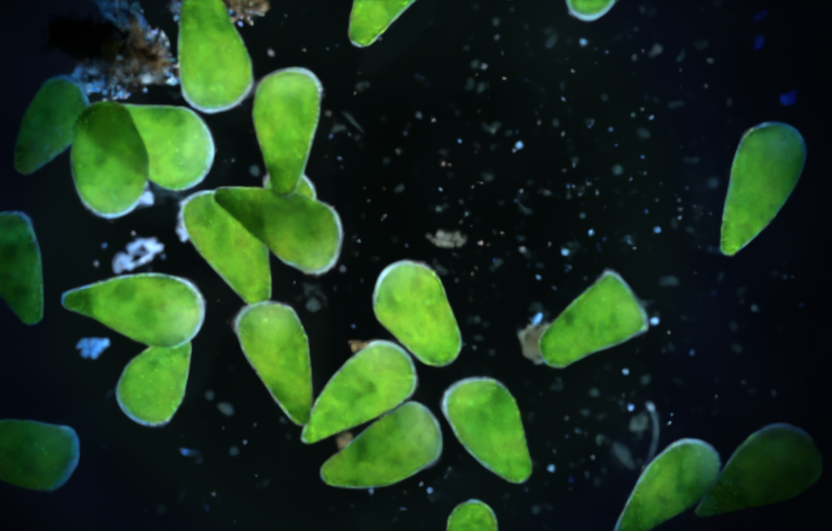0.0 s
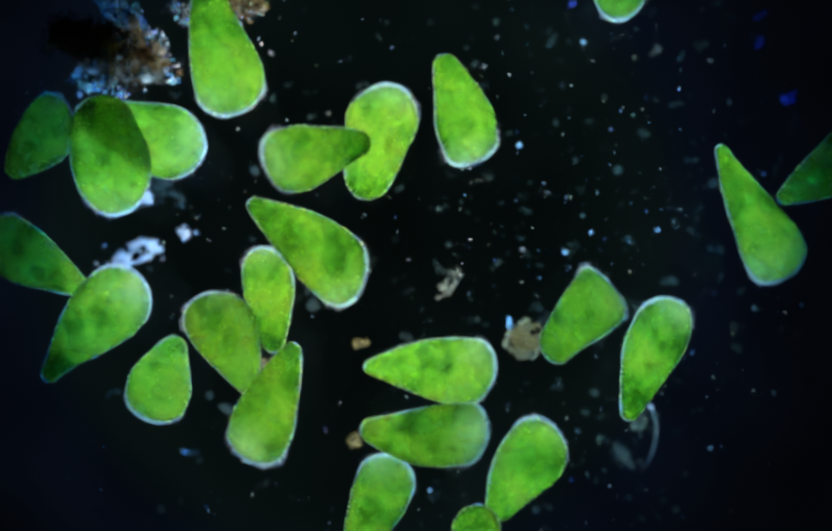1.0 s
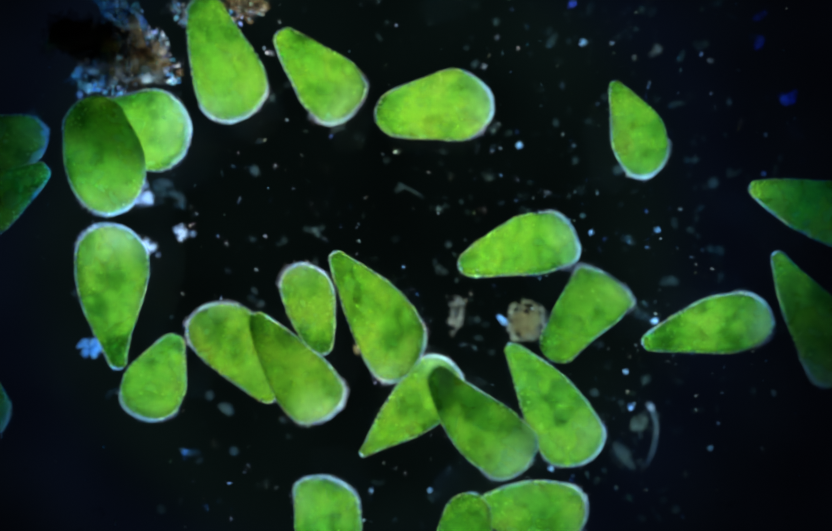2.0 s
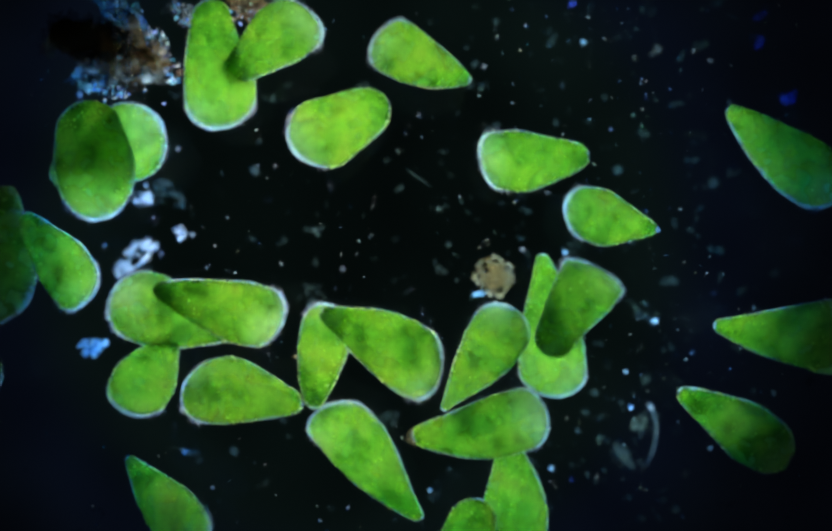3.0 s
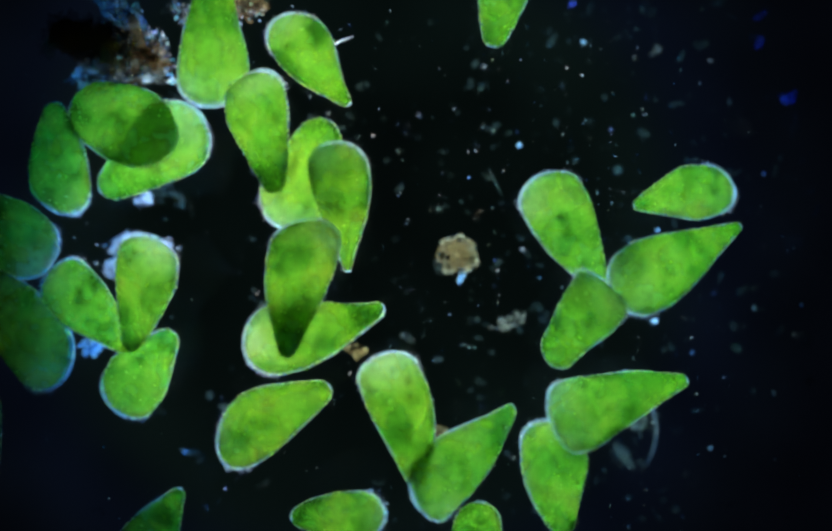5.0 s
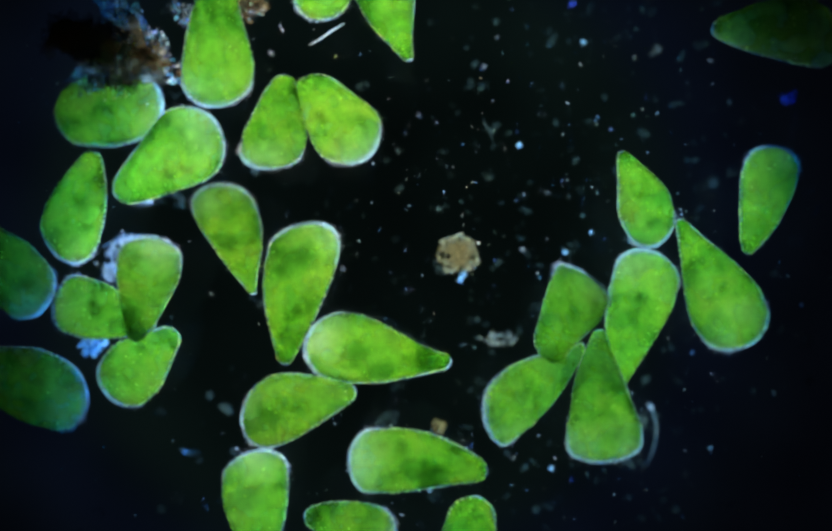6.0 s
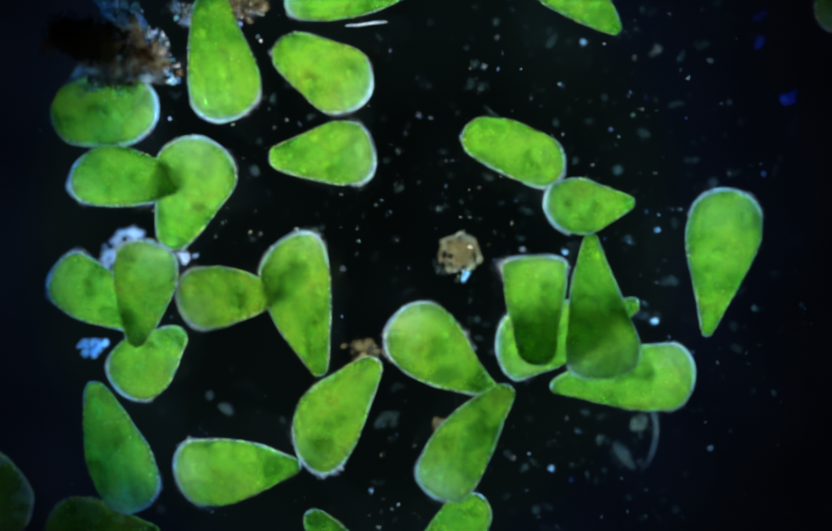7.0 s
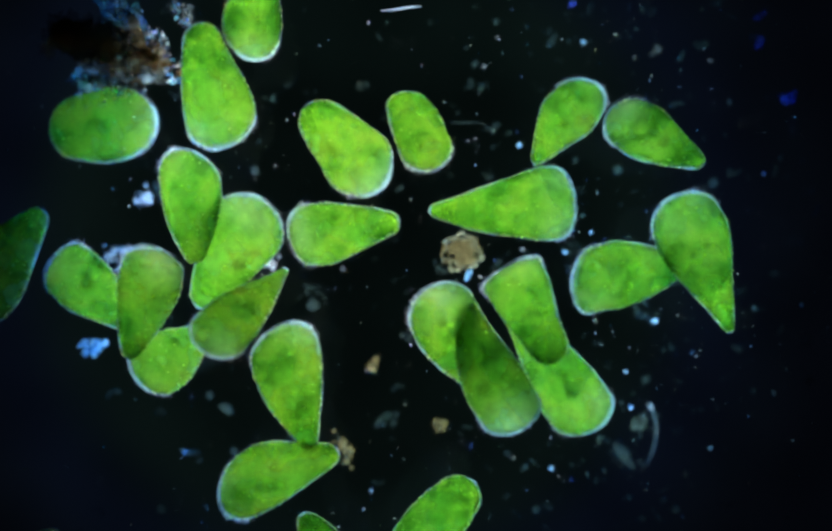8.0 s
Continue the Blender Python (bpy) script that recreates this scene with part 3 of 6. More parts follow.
part("upper_crystal_crust", heap([(0.005, 0.088, 0.018), (0.03, 0.065, 0.014), (0.055, 0.042, 0.011), (0.085, 0.030, 0.010)], 0.0024, 55, 15, 0.8, -0.06, 0.05, 0.9), CRYSTAL, clump, "teal and blue glinting crystals", kind="stuff")
part("side_crystal_crust", heap([(0.108, -0.018, 0.008), (0.116, -0.042, 0.010), (0.100, 0.012, 0.010), (0.125, -0.066, 0.006)], 0.0026, 36, 6, 0.8, -0.06, 0.05, 0.9), CRYSTAL, clump, "white and rainbow glinting crystals", kind="stuff")
part("lower_crystal_crust", heap([(-0.025, -0.092, 0.010), (0.01, -0.094, 0.010), (-0.055, -0.075, 0.014)], 0.0026, 30, 8, 0.8, -0.06, 0.03, 0.9), CRYSTAL, clump, "whitish and bluish crystals with dark gaps", kind="stuff")
# the soft shadow at the clump's lower edge, built as a see-through film
part("dark_slime", heap([(-0.03, -0.075, 0.012), (0.0, -0.085, 0.012), (0.03, -0.075, 0.010)], 0.011, 14, 9, 0.4, -0.05, 0.0, 0.6), PEAT, clump, "see-through dark film in place of the clump's soft shadow", kind="stuff")
part("pale_crumb_crust", heap([(0.135, 0.092, 0.012), (0.155, 0.085, 0.010), (0.148, 0.068, 0.006)], 0.0055, 26, 7, 0.6, -0.05, -0.02, 0.8), ASH, clump, "pale crumbs", kind="stuff")
part("pale_crystal_crust", heap([(0.135, 0.085, 0.014), (0.150, 0.060, 0.006)], 0.0028, 20, 17, 0.8, -0.04, 0.0, 0.8), CRYSTAL, clump, "white glinting crystals", kind="stuff")
part("brown_crumb_crust", heap([(0.265, 0.098, 0.016), (0.290, 0.092, 0.014), (0.31, 0.100, 0.010)], 0.0065, 30, 27, 0.6, -0.06, -0.02, 0.8), HUMUS, clump, "brown crumbs", kind="stuff")
part("tan_crystal_crust", heap([(0.275, 0.088, 0.018), (0.30, 0.085, 0.012)], 0.0028, 16, 37, 0.8, -0.06, 0.0, 0.8), CRYSTAL, clump, "pale glinting crystals", kind="stuff")


# fine dust that nobody could count
dust = bmesh.new()
rnd = random.Random(77)
for i in range(420):
    x, y = rnd.uniform(-0.92, 0.95), rnd.uniform(-0.62, 0.62)
    if x < 0.08 and rnd.random() < 0.6 or x > 0.55 and rnd.random() < 0.3:
        continue
    lump(dust, (x, y, BED + 0.003), 0.0007 + 0.0022 * rnd.random() ** 3, i, 1, 0.6, 0.7)
tagged(link_mesh("dust", dust, MOTE), "fine pale dust scattered over the slide", "dust", kind="stuff")
dust = bmesh.new()
for i in range(330):
    x, y = rnd.triangular(-0.85, 0.95, 0.55) if i % 3 else rnd.uniform(0.1, 0.92), rnd.uniform(-0.6, 0.6)
    wide = 0.002 + 0.008 * rnd.random() ** 2
    for j in range(rnd.randint(2, 7)):
        lump(dust, (x + rnd.gauss(0, wide), y + rnd.gauss(0, wide * 0.7), BED + 0.004), wide * rnd.uniform(0.25, 0.75), 900 + 9 * i + j, 1, 0.6, 0.6)
tagged(link_mesh("dim_dust", dust, DIM), "dim blurred dust scattered over the slide", "dust", kind="stuff")
# specks at all depths of the water, dim and blurred or bright and sharp
haze_dust = bmesh.new()
for i in range(230):
    z = rnd.uniform(BED + 0.01, -0.05)
    x, y = rnd.triangular(-0.9, 0.94, 0.40), rnd.triangular(-0.6, 0.6, 0.15)
    if x < 0.0 and rnd.random() < 0.5:
        continue
    lump(haze_dust, (x, y, z), 0.0006 + 0.0018 * rnd.random() ** 2, 5000 + i, 1, 0.7, 0.8)
tagged(link_mesh("floating_dust", haze_dust, MOTE), "faint specks floating at all depths of the water", "dust", kind="stuff")
# bright specks suspended in the water, patch by patch
drifts, spots = [], []
for k in range(12):
    glint = bmesh.new()
    spots.append((-0.62 + 0.41 * (k % 4) + rnd.uniform(-0.08, 0.08), -0.36 + 0.36 * (k // 4) + rnd.uniform(-0.06, 0.06)))
    for i in range(38 if k % 4 else 24):
        at, r, q = (rnd.uniform(-0.24, 0.24), rnd.uniform(-0.2, 0.2), rnd.uniform(-0.14, 0.0)), 0.0006 + 0.0011 * rnd.random() ** 2, rnd.uniform(0, 3.14)
        lump(glint, at, r, 1500 + 40 * k + i, 1, 0.5, 1.0)
        if i % 5 == 0:      # some are short rods
            for step in (-1, 1):
                lump(glint, (at[0] + step * 1.5 * r * math.cos(q), at[1] + step * 1.5 * r * math.sin(q), at[2]), r * 0.9, 2500 + 40 * k + i, 1, 0.4, 1.0)
    drifts.append(tagged(link_mesh("suspended_dust", glint, GLINT), "tiny bright particles suspended in the water", "dust", kind="stuff"))


# ---- what moves ----
def swim(*rows):
    """Rows of seconds, x, y, z, pitch, heading and, where it rolls, the roll about its length, in degrees."""
    return [(r[0], pose(r[1], r[2], r[3], r[6] if len(r) > 6 else 0, -r[4], r[5])) for r in rows]


def motions():
    # fine dust swirls to and fro in the currents of the swimmers
    for k, ob in enumerate(drifts):
        x, y, q = 0.035 + 0.02 * (k % 3), 0.03 + 0.015 * (k % 4), 1.3 + 0.37 * k
        walk(ob, [(t / 2, pose(spots[k][0] + x * math.sin(0.9 * t / 2 * (1 + 0.2 * (k % 5)) + q), spots[k][1] + y * math.sin(1.1 * t / 2 + 2.1 * q),
                               0.0, 0, 0, 14 * math.sin(0.5 * t + q))) for t in range(17)])
    walk(cells["a"], swim(
        (0, -0.448, 0.477, -0.130, 1, -81.6, 1), (0.5, -0.427, 0.475, -0.130, 5, -84.0, -13), (1, -0.424, 0.465, -0.130, 1, -78.1, -9),
        (1.5, -0.422, 0.458, -0.130, 1, -70.1, 1), (1.7, -0.422, 0.456, -0.130, 1, -70.2, -0), (2.067, -0.425, 0.451, -0.130, 0, -74.6, -2),
        (2.433, -0.430, 0.445, -0.130, 0, -81.1, -4), (2.8, -0.433, 0.440, -0.130, 0, -85.4, -5), (3, -0.434, 0.438, -0.130, 0, -86.3, -6),
        (3.2, -0.439, 0.436, -0.130, 1, -89.2, -3), (3.5, -0.446, 0.451, -0.130, 2, -98.2, 2), (4, -0.452, 0.461, -0.130, 6, -95.0, -1),
        (4.5, -0.446, 0.480, -0.130, 1, -94.3, -11), (4.7, -0.443, 0.482, -0.130, 1, -93.0, -10), (5.067, -0.441, 0.485, -0.130, 2, -93.2, -8),
        (5.433, -0.438, 0.485, -0.130, 2, -92.8, -7), (5.8, -0.435, 0.486, -0.130, 3, -92.9, -5), (6, -0.433, 0.485, -0.130, 3, -92.0, -4),
        (6.5, -0.429, 0.469, -0.130, 7, -85.7, -1), (7, -0.428, 0.454, -0.130, 3, -82.9, -0), (7.2, -0.436, 0.444, -0.130, 10, -84.5, -4),
        (7.5, -0.445, 0.412, -0.130, 20, -86.5, -9), (7.7, -0.439, 0.411, -0.130, 14, -86.6, -5), (8, -0.443, 0.392, -0.130, 6, -78.7, 1)))
    walk(cells["b"], swim(
        (0, -0.654, 0.232, -0.070, 16, -76.0, 10), (0.5, -0.658, 0.236, -0.070, 5, -78.4, 12), (1, -0.653, 0.238, -0.070, 3, -77.6, 4),
        (1.5, -0.660, 0.242, -0.070, 6, -73.5, 6), (1.7, -0.661, 0.240, -0.070, 6, -73.1, 5), (2.067, -0.667, 0.237, -0.062, 7, -75.0, 3),
        (2.433, -0.677, 0.232, -0.054, 8, -77.9, 2), (2.8, -0.682, 0.228, -0.046, 9, -79.8, 0), (3, -0.682, 0.226, -0.046, 9, -80.4, -1),
        (3.2, -0.680, 0.227, -0.046, 2, -77.8, 0), (3.5, -0.662, 0.232, -0.046, 0, -69.2, 1), (3.7, -0.660, 0.243, -0.046, 8, -68.3, -1),
        (4, -0.636, 0.253, -0.046, 19, -61.5, -3), (4.2, -0.632, 0.259, -0.046, 21, -54.1, -4), (4.5, -0.621, 0.276, -0.046, 24, -39.6, -4),
        (4.7, -0.618, 0.289, -0.046, 21, -30.2, -3), (5.067, -0.635, 0.313, -0.114, 14, -20.9, -0), (5.433, -0.664, 0.340, -0.182, 16, -3.7, 2),
        (5.8, -0.687, 0.355, -0.250, 17, 5.6, 5), (6, -0.690, 0.353, -0.250, 15, 7.7, 6), (6.5, -0.695, 0.355, -0.250, 17, 2.4, -5),
        (7, -0.700, 0.350, -0.250, 17, 3.2, 1), (7.5, -0.697, 0.340, -0.250, 21, 10.0, 6), (8, -0.702, 0.316, -0.250, 15, 3.6, -2)))
    walk(cells["c"], swim(
        (0, -0.585, 0.276, -0.130, 0, -18.2, 3), (0.5, -0.586, 0.270, -0.130, 7, -22.6, -6), (1, -0.600, 0.290, -0.130, 1, -19.4, -27),
        (1.5, -0.612, 0.304, -0.130, 0, -17.0, 0), (1.7, -0.616, 0.306, -0.130, 14, -11.2, -1), (2.067, -0.634, 0.295, -0.130, 14, -3.0, -4),
        (2.433, -0.662, 0.271, -0.130, 16, 12.3, -6), (2.8, -0.676, 0.252, -0.130, 18, 20.6, -9), (3, -0.673, 0.244, -0.130, 19, 23.2, -10),
        (3.2, -0.674, 0.240, -0.130, 22, 26.2, -6), (3.5, -0.667, 0.238, -0.130, 12, 30.7, -1), (3.7, -0.658, 0.238, -0.130, 13, 33.5, 2),
        (4, -0.632, 0.243, -0.130, 13, 38.7, 6), (4.2, -0.617, 0.248, -0.130, 15, 37.3, 2), (4.5, -0.604, 0.250, -0.130, 17, 35.4, -4),
        (4.7, -0.586, 0.242, -0.130, 15, 34.0, -5), (5.067, -0.576, 0.240, -0.130, 18, 35.3, -6), (5.433, -0.572, 0.243, -0.130, 20, 37.8, -7),
        (5.8, -0.561, 0.239, -0.130, 23, 39.1, -9), (6, -0.544, 0.227, -0.130, 20, 33.2, -9), (6.2, -0.538, 0.211, -0.130, 18, 35.6, -12),
        (6.5, -0.546, 0.181, -0.130, 18, 46.1, -16), (6.7, -0.535, 0.171, -0.130, 22, 47.3, -9), (7, -0.496, 0.151, -0.130, 32, 65.8, 1),
        (7.2, -0.470, 0.122, -0.130, 28, 72.2, 0), (7.5, -0.438, 0.095, -0.130, 25, 75.6, -0), (7.7, -0.417, 0.075, -0.130, 26, 71.9, -2),
        (8, -0.405, 0.024, -0.130, 20, 58.5, -5)))
    walk(cells["d"], swim(
        (0, -0.797, 0.296, -0.130, 19, 53.2, 36), (0.5, -0.790, 0.283, -0.130, 25, 56.1, -21), (1, -0.820, 0.268, -0.130, 32, 39.9, -2),
        (1.2, -0.846, 0.251, -0.130, 10, 30.2, -2), (1.5, -0.869, 0.256, -0.130, 10, 13.1, -2), (1.7, -0.884, 0.255, -0.130, 9, 0.3, -2),
        (2.067, -0.934, 0.264, -0.130, 8, -1.2, -2), (2.433, -1.010, 0.283, -0.130, 8, -4.7, -2), (2.8, -1.050, 0.300, -0.130, 7, -6.3, -1),
        (3.5, -1.052, 0.337, -0.130, 5, -4.9, -1), (4, -0.851, 0.349, -0.130, 4, -17.2, -1), (4.2, -0.815, 0.322, -0.130, 32, -42.7, -1),
        (4.5, -0.804, 0.312, -0.130, 15, -58.8, -1), (4.7, -0.794, 0.284, -0.130, 3, -82.6, -1), (5.067, -0.768, 0.219, -0.110, 2, -84.8, -0),
        (5.433, -0.729, 0.136, -0.090, 1, -89.3, -0), (5.8, -0.707, 0.108, -0.070, 0, -91.5, -0), (6, -0.722, 0.130, -0.070, 12, -103.9, 0),
        (6.2, -0.687, 0.157, -0.070, 22, -126.9, -5), (6.5, -0.670, 0.193, -0.070, 33, -167.2, -11), (6.7, -0.650, 0.198, -0.070, 23, -168.4, -4),
        (7, -0.611, 0.188, -0.070, 16, -184.2, 6), (7.2, -0.586, 0.172, -0.070, 16, -195.9, 2), (7.5, -0.539, 0.161, -0.070, 0, -215.7, -4),
        (7.7, -0.499, 0.164, -0.070, 0, -241.1, 2), (8, -0.478, 0.125, -0.070, 0, -265.5, 12)))
    walk(cells["e"], swim(
        (0, -0.268, 0.272, 0.050, 2, 86.4, 0), (0.2, -0.258, 0.273, 0.050, 23, 95.5, 0), (0.5, -0.251, 0.228, 0.050, 1, 137.2, -0),
        (0.7, -0.225, 0.231, 0.050, 9, 179.6, -4), (1, -0.200, 0.233, 0.050, 34, 194.4, -9), (1.2, -0.181, 0.235, 0.050, 34, 226.8, -14),
        (1.5, -0.162, 0.309, 0.050, 13, 266.4, -22), (1.7, -0.181, 0.361, 0.050, 22, 292.2, -17), (2.067, -0.217, 0.413, 0.010, 23, 314.8, -8),
        (2.433, -0.265, 0.450, -0.030, 23, 356.5, 1), (2.8, -0.301, 0.465, -0.070, 24, 379.1, 10), (3, -0.319, 0.467, -0.070, 27, 391.4, 14),
        (3.2, -0.319, 0.453, -0.070, 23, 404.5, 8), (3.5, -0.315, 0.405, -0.070, 24, 427.3, -1), (3.7, -0.318, 0.343, -0.070, 26, 433.5, 0),
        (4, -0.322, 0.277, -0.070, 22, 434.3, 2), (4.2, -0.330, 0.269, -0.070, 20, 430.3, 3), (4.5, -0.347, 0.255, -0.070, 1, 432.5, 4),
        (4.7, -0.347, 0.265, -0.070, 1, 427.7, 4), (5.067, -0.318, 0.286, -0.070, 3, 474.3, 3), (5.433, -0.269, 0.307, -0.070, 15, 560.2, 2),
        (5.8, -0.260, 0.315, -0.070, 25, 606.7, 1), (6, -0.297, 0.311, -0.070, 37, 622.0, 1), (6.2, -0.295, 0.319, -0.070, 30, 640.9, -7),
        (6.5, -0.277, 0.271, -0.070, 30, 667.5, -18), (6.7, -0.262, 0.252, -0.070, 31, 689.1, -10), (7, -0.205, 0.236, -0.070, 30, 719.4, 3),
        (7.2, -0.186, 0.249, -0.070, 28, 755.0, 3), (7.5, -0.207, 0.165, -0.070, 26, 803.0, 5), (7.7, -0.174, 0.102, -0.070, 27, 847.7, -2),
        (8, -0.150, 0.076, -0.070, 28, 907.7, -12)))
    walk(cells["f"], swim(
        (0, -0.390, 0.037, -0.070, 0, 121.8, -2), (0.2, -0.392, 0.010, -0.070, 2, 120.7, 0), (0.5, -0.395, -0.043, -0.070, 5, 112.5, 4),
        (0.7, -0.393, -0.094, -0.070, 7, 109.1, 11), (1, -0.398, -0.166, -0.070, 33, 117.5, 23), (1.2, -0.403, -0.160, -0.070, 34, 112.6, 20),
        (1.5, -0.393, -0.142, -0.070, 31, 109.3, 14), (1.7, -0.387, -0.162, -0.070, 28, 117.0, 15), (2.067, -0.372, -0.192, -0.070, 27, 132.3, 17),
        (2.433, -0.356, -0.230, -0.070, 26, 160.2, 18), (2.8, -0.355, -0.259, -0.070, 25, 175.6, 19), (3, -0.369, -0.275, -0.070, 28, 173.3, 20),
        (3.2, -0.373, -0.301, -0.070, 38, 183.3, 21), (3.5, -0.350, -0.307, -0.070, 35, 207.7, 22), (3.7, -0.313, -0.286, -0.070, 9, 212.3, 12),
        (4, -0.265, -0.274, -0.070, 6, 225.6, -4), (4.2, -0.234, -0.269, -0.070, 17, 236.7, 5), (4.5, -0.247, -0.284, -0.070, 1, 229.6, 18),
        (4.7, -0.290, -0.308, -0.070, 2, 214.0, 18), (5.067, -0.305, -0.325, -0.070, 9, 211.8, 18), (5.433, -0.284, -0.328, -0.070, 16, 209.0, 18),
        (5.8, -0.261, -0.316, -0.070, 24, 206.8, 18), (6, -0.251, -0.297, -0.070, 30, 199.1, 18), (6.2, -0.213, -0.279, -0.070, 26, 197.1, 11),
        (6.5, -0.186, -0.303, -0.070, 18, 224.1, 0), (6.7, -0.166, -0.306, -0.070, 17, 233.0, -0), (7, -0.164, -0.309, -0.070, 15, 238.7, -1),
        (7.2, -0.163, -0.311, -0.070, 18, 240.1, 0), (7.5, -0.215, -0.371, -0.070, 5, 226.7, 2), (7.7, -0.275, -0.433, -0.070, 3, 219.0, -6),
        (8, -0.295, -0.445, -0.070, 0, 204.4, -16)))
    walk(cells["g"], swim(
        (0, -0.293, 0.097, -0.010, 13, -24.2, -17), (0.2, -0.295, 0.107, -0.010, 2, -31.1, -12), (0.5, -0.290, 0.100, -0.010, 0, -43.4, -4),
        (0.7, -0.265, 0.090, -0.010, 1, -35.9, -6), (1, -0.231, 0.048, -0.010, 2, -36.8, -9), (1.2, -0.169, -0.045, -0.010, 1, -50.5, 2),
        (1.5, -0.121, -0.097, -0.010, 0, -53.6, 17), (1.7, -0.106, -0.083, -0.010, 9, -60.5, 14), (2.067, -0.086, -0.099, -0.010, 10, -52.6, 10),
        (2.433, -0.068, -0.146, -0.010, 10, -38.6, 5), (2.8, -0.066, -0.169, -0.010, 11, -30.6, 0), (3, -0.075, -0.160, -0.010, 19, -27.2, -3),
        (3.2, -0.096, -0.123, -0.010, 4, -15.4, -7), (3.5, -0.118, -0.094, -0.010, 19, 5.1, -15), (3.7, -0.147, -0.091, -0.010, 7, 16.3, -12),
        (4, -0.201, -0.069, -0.010, 15, 45.0, -7), (4.2, -0.226, -0.069, -0.010, 18, 61.5, -8), (4.5, -0.235, -0.058, -0.010, 12, 76.9, -10),
        (4.7, -0.243, -0.047, -0.010, 14, 79.6, -7), (5.067, -0.253, -0.052, -0.010, 9, 79.7, -3), (5.433, -0.260, -0.072, -0.010, 4, 81.2, 2),
        (5.8, -0.259, -0.074, -0.010, 0, 81.3, 7), (6, -0.254, -0.059, -0.010, 0, 80.2, 9), (6.2, -0.253, -0.052, -0.010, 0, 84.8, 5),
        (6.5, -0.249, -0.017, -0.010, 1, 99.4, -1), (6.7, -0.247, -0.031, -0.010, 3, 102.4, 4), (7, -0.238, -0.088, -0.010, 7, 104.1, 12),
        (7.2, -0.235, -0.110, -0.010, 17, 101.3, 2), (7.5, -0.230, -0.166, -0.010, 20, 93.1, -12), (7.7, -0.235, -0.204, -0.010, 20, 94.2, -9),
        (8, -0.257, -0.261, -0.010, 24, 103.0, -3)))
    walk(cells["h"], swim(
        (0, -0.276, 0.106, -0.130, 29, 89.2, 3), (0.2, -0.278, 0.083, -0.130, 20, 78.6, 2), (0.5, -0.317, 0.034, -0.130, 17, 75.0, 0),
        (0.7, -0.323, -0.006, -0.130, 0, 79.5, 0), (1, -0.319, -0.076, -0.130, 0, 96.4, 1), (1.2, -0.309, -0.083, -0.130, 23, 88.1, 4),
        (1.5, -0.264, -0.101, -0.130, 8, 105.6, 8), (1.7, -0.243, -0.110, -0.130, 15, 109.3, 8), (2.067, -0.223, -0.096, -0.130, 29, 103.3, 7),
        (2.433, -0.199, -0.107, -0.130, 19, 92.7, 6), (2.8, -0.196, -0.144, -0.130, 10, 86.7, 5), (3, -0.207, -0.198, -0.130, 6, 81.8, 4),
        (3.2, -0.216, -0.249, -0.130, 22, 72.8, -1), (3.5, -0.234, -0.347, -0.010, 0, 52.2, -8), (3.7, -0.229, -0.360, -0.010, 14, 13.3, -1),
        (4, -0.207, -0.437, -0.010, 5, -1.7, 9), (4.2, -0.175, -0.460, -0.010, 4, -1.1, 10), (4.5, -0.179, -0.466, -0.010, 4, 5.2, 12),
        (4.7, -0.175, -0.498, -0.010, 26, 9.6, 10), (5.067, -0.163, -0.528, -0.010, 28, 6.3, 7), (5.433, -0.148, -0.544, -0.010, 29, 0.5, 3),
        (5.8, -0.141, -0.547, -0.010, 31, -2.8, -0), (6, -0.142, -0.544, -0.010, 33, -5.8, -2), (6.2, -0.094, -0.562, -0.010, 10, -24.8, -2),
        (6.5, -0.137, -0.610, -0.010, 0, -50.1, -2), (7, -0.161, -0.611, -0.010, 0, -56.4, -1), (7.5, -0.168, -0.617, -0.010, 0, -57.9, -0),
        (8, -0.177, -0.617, -0.010, 0, -57.3, 1)))
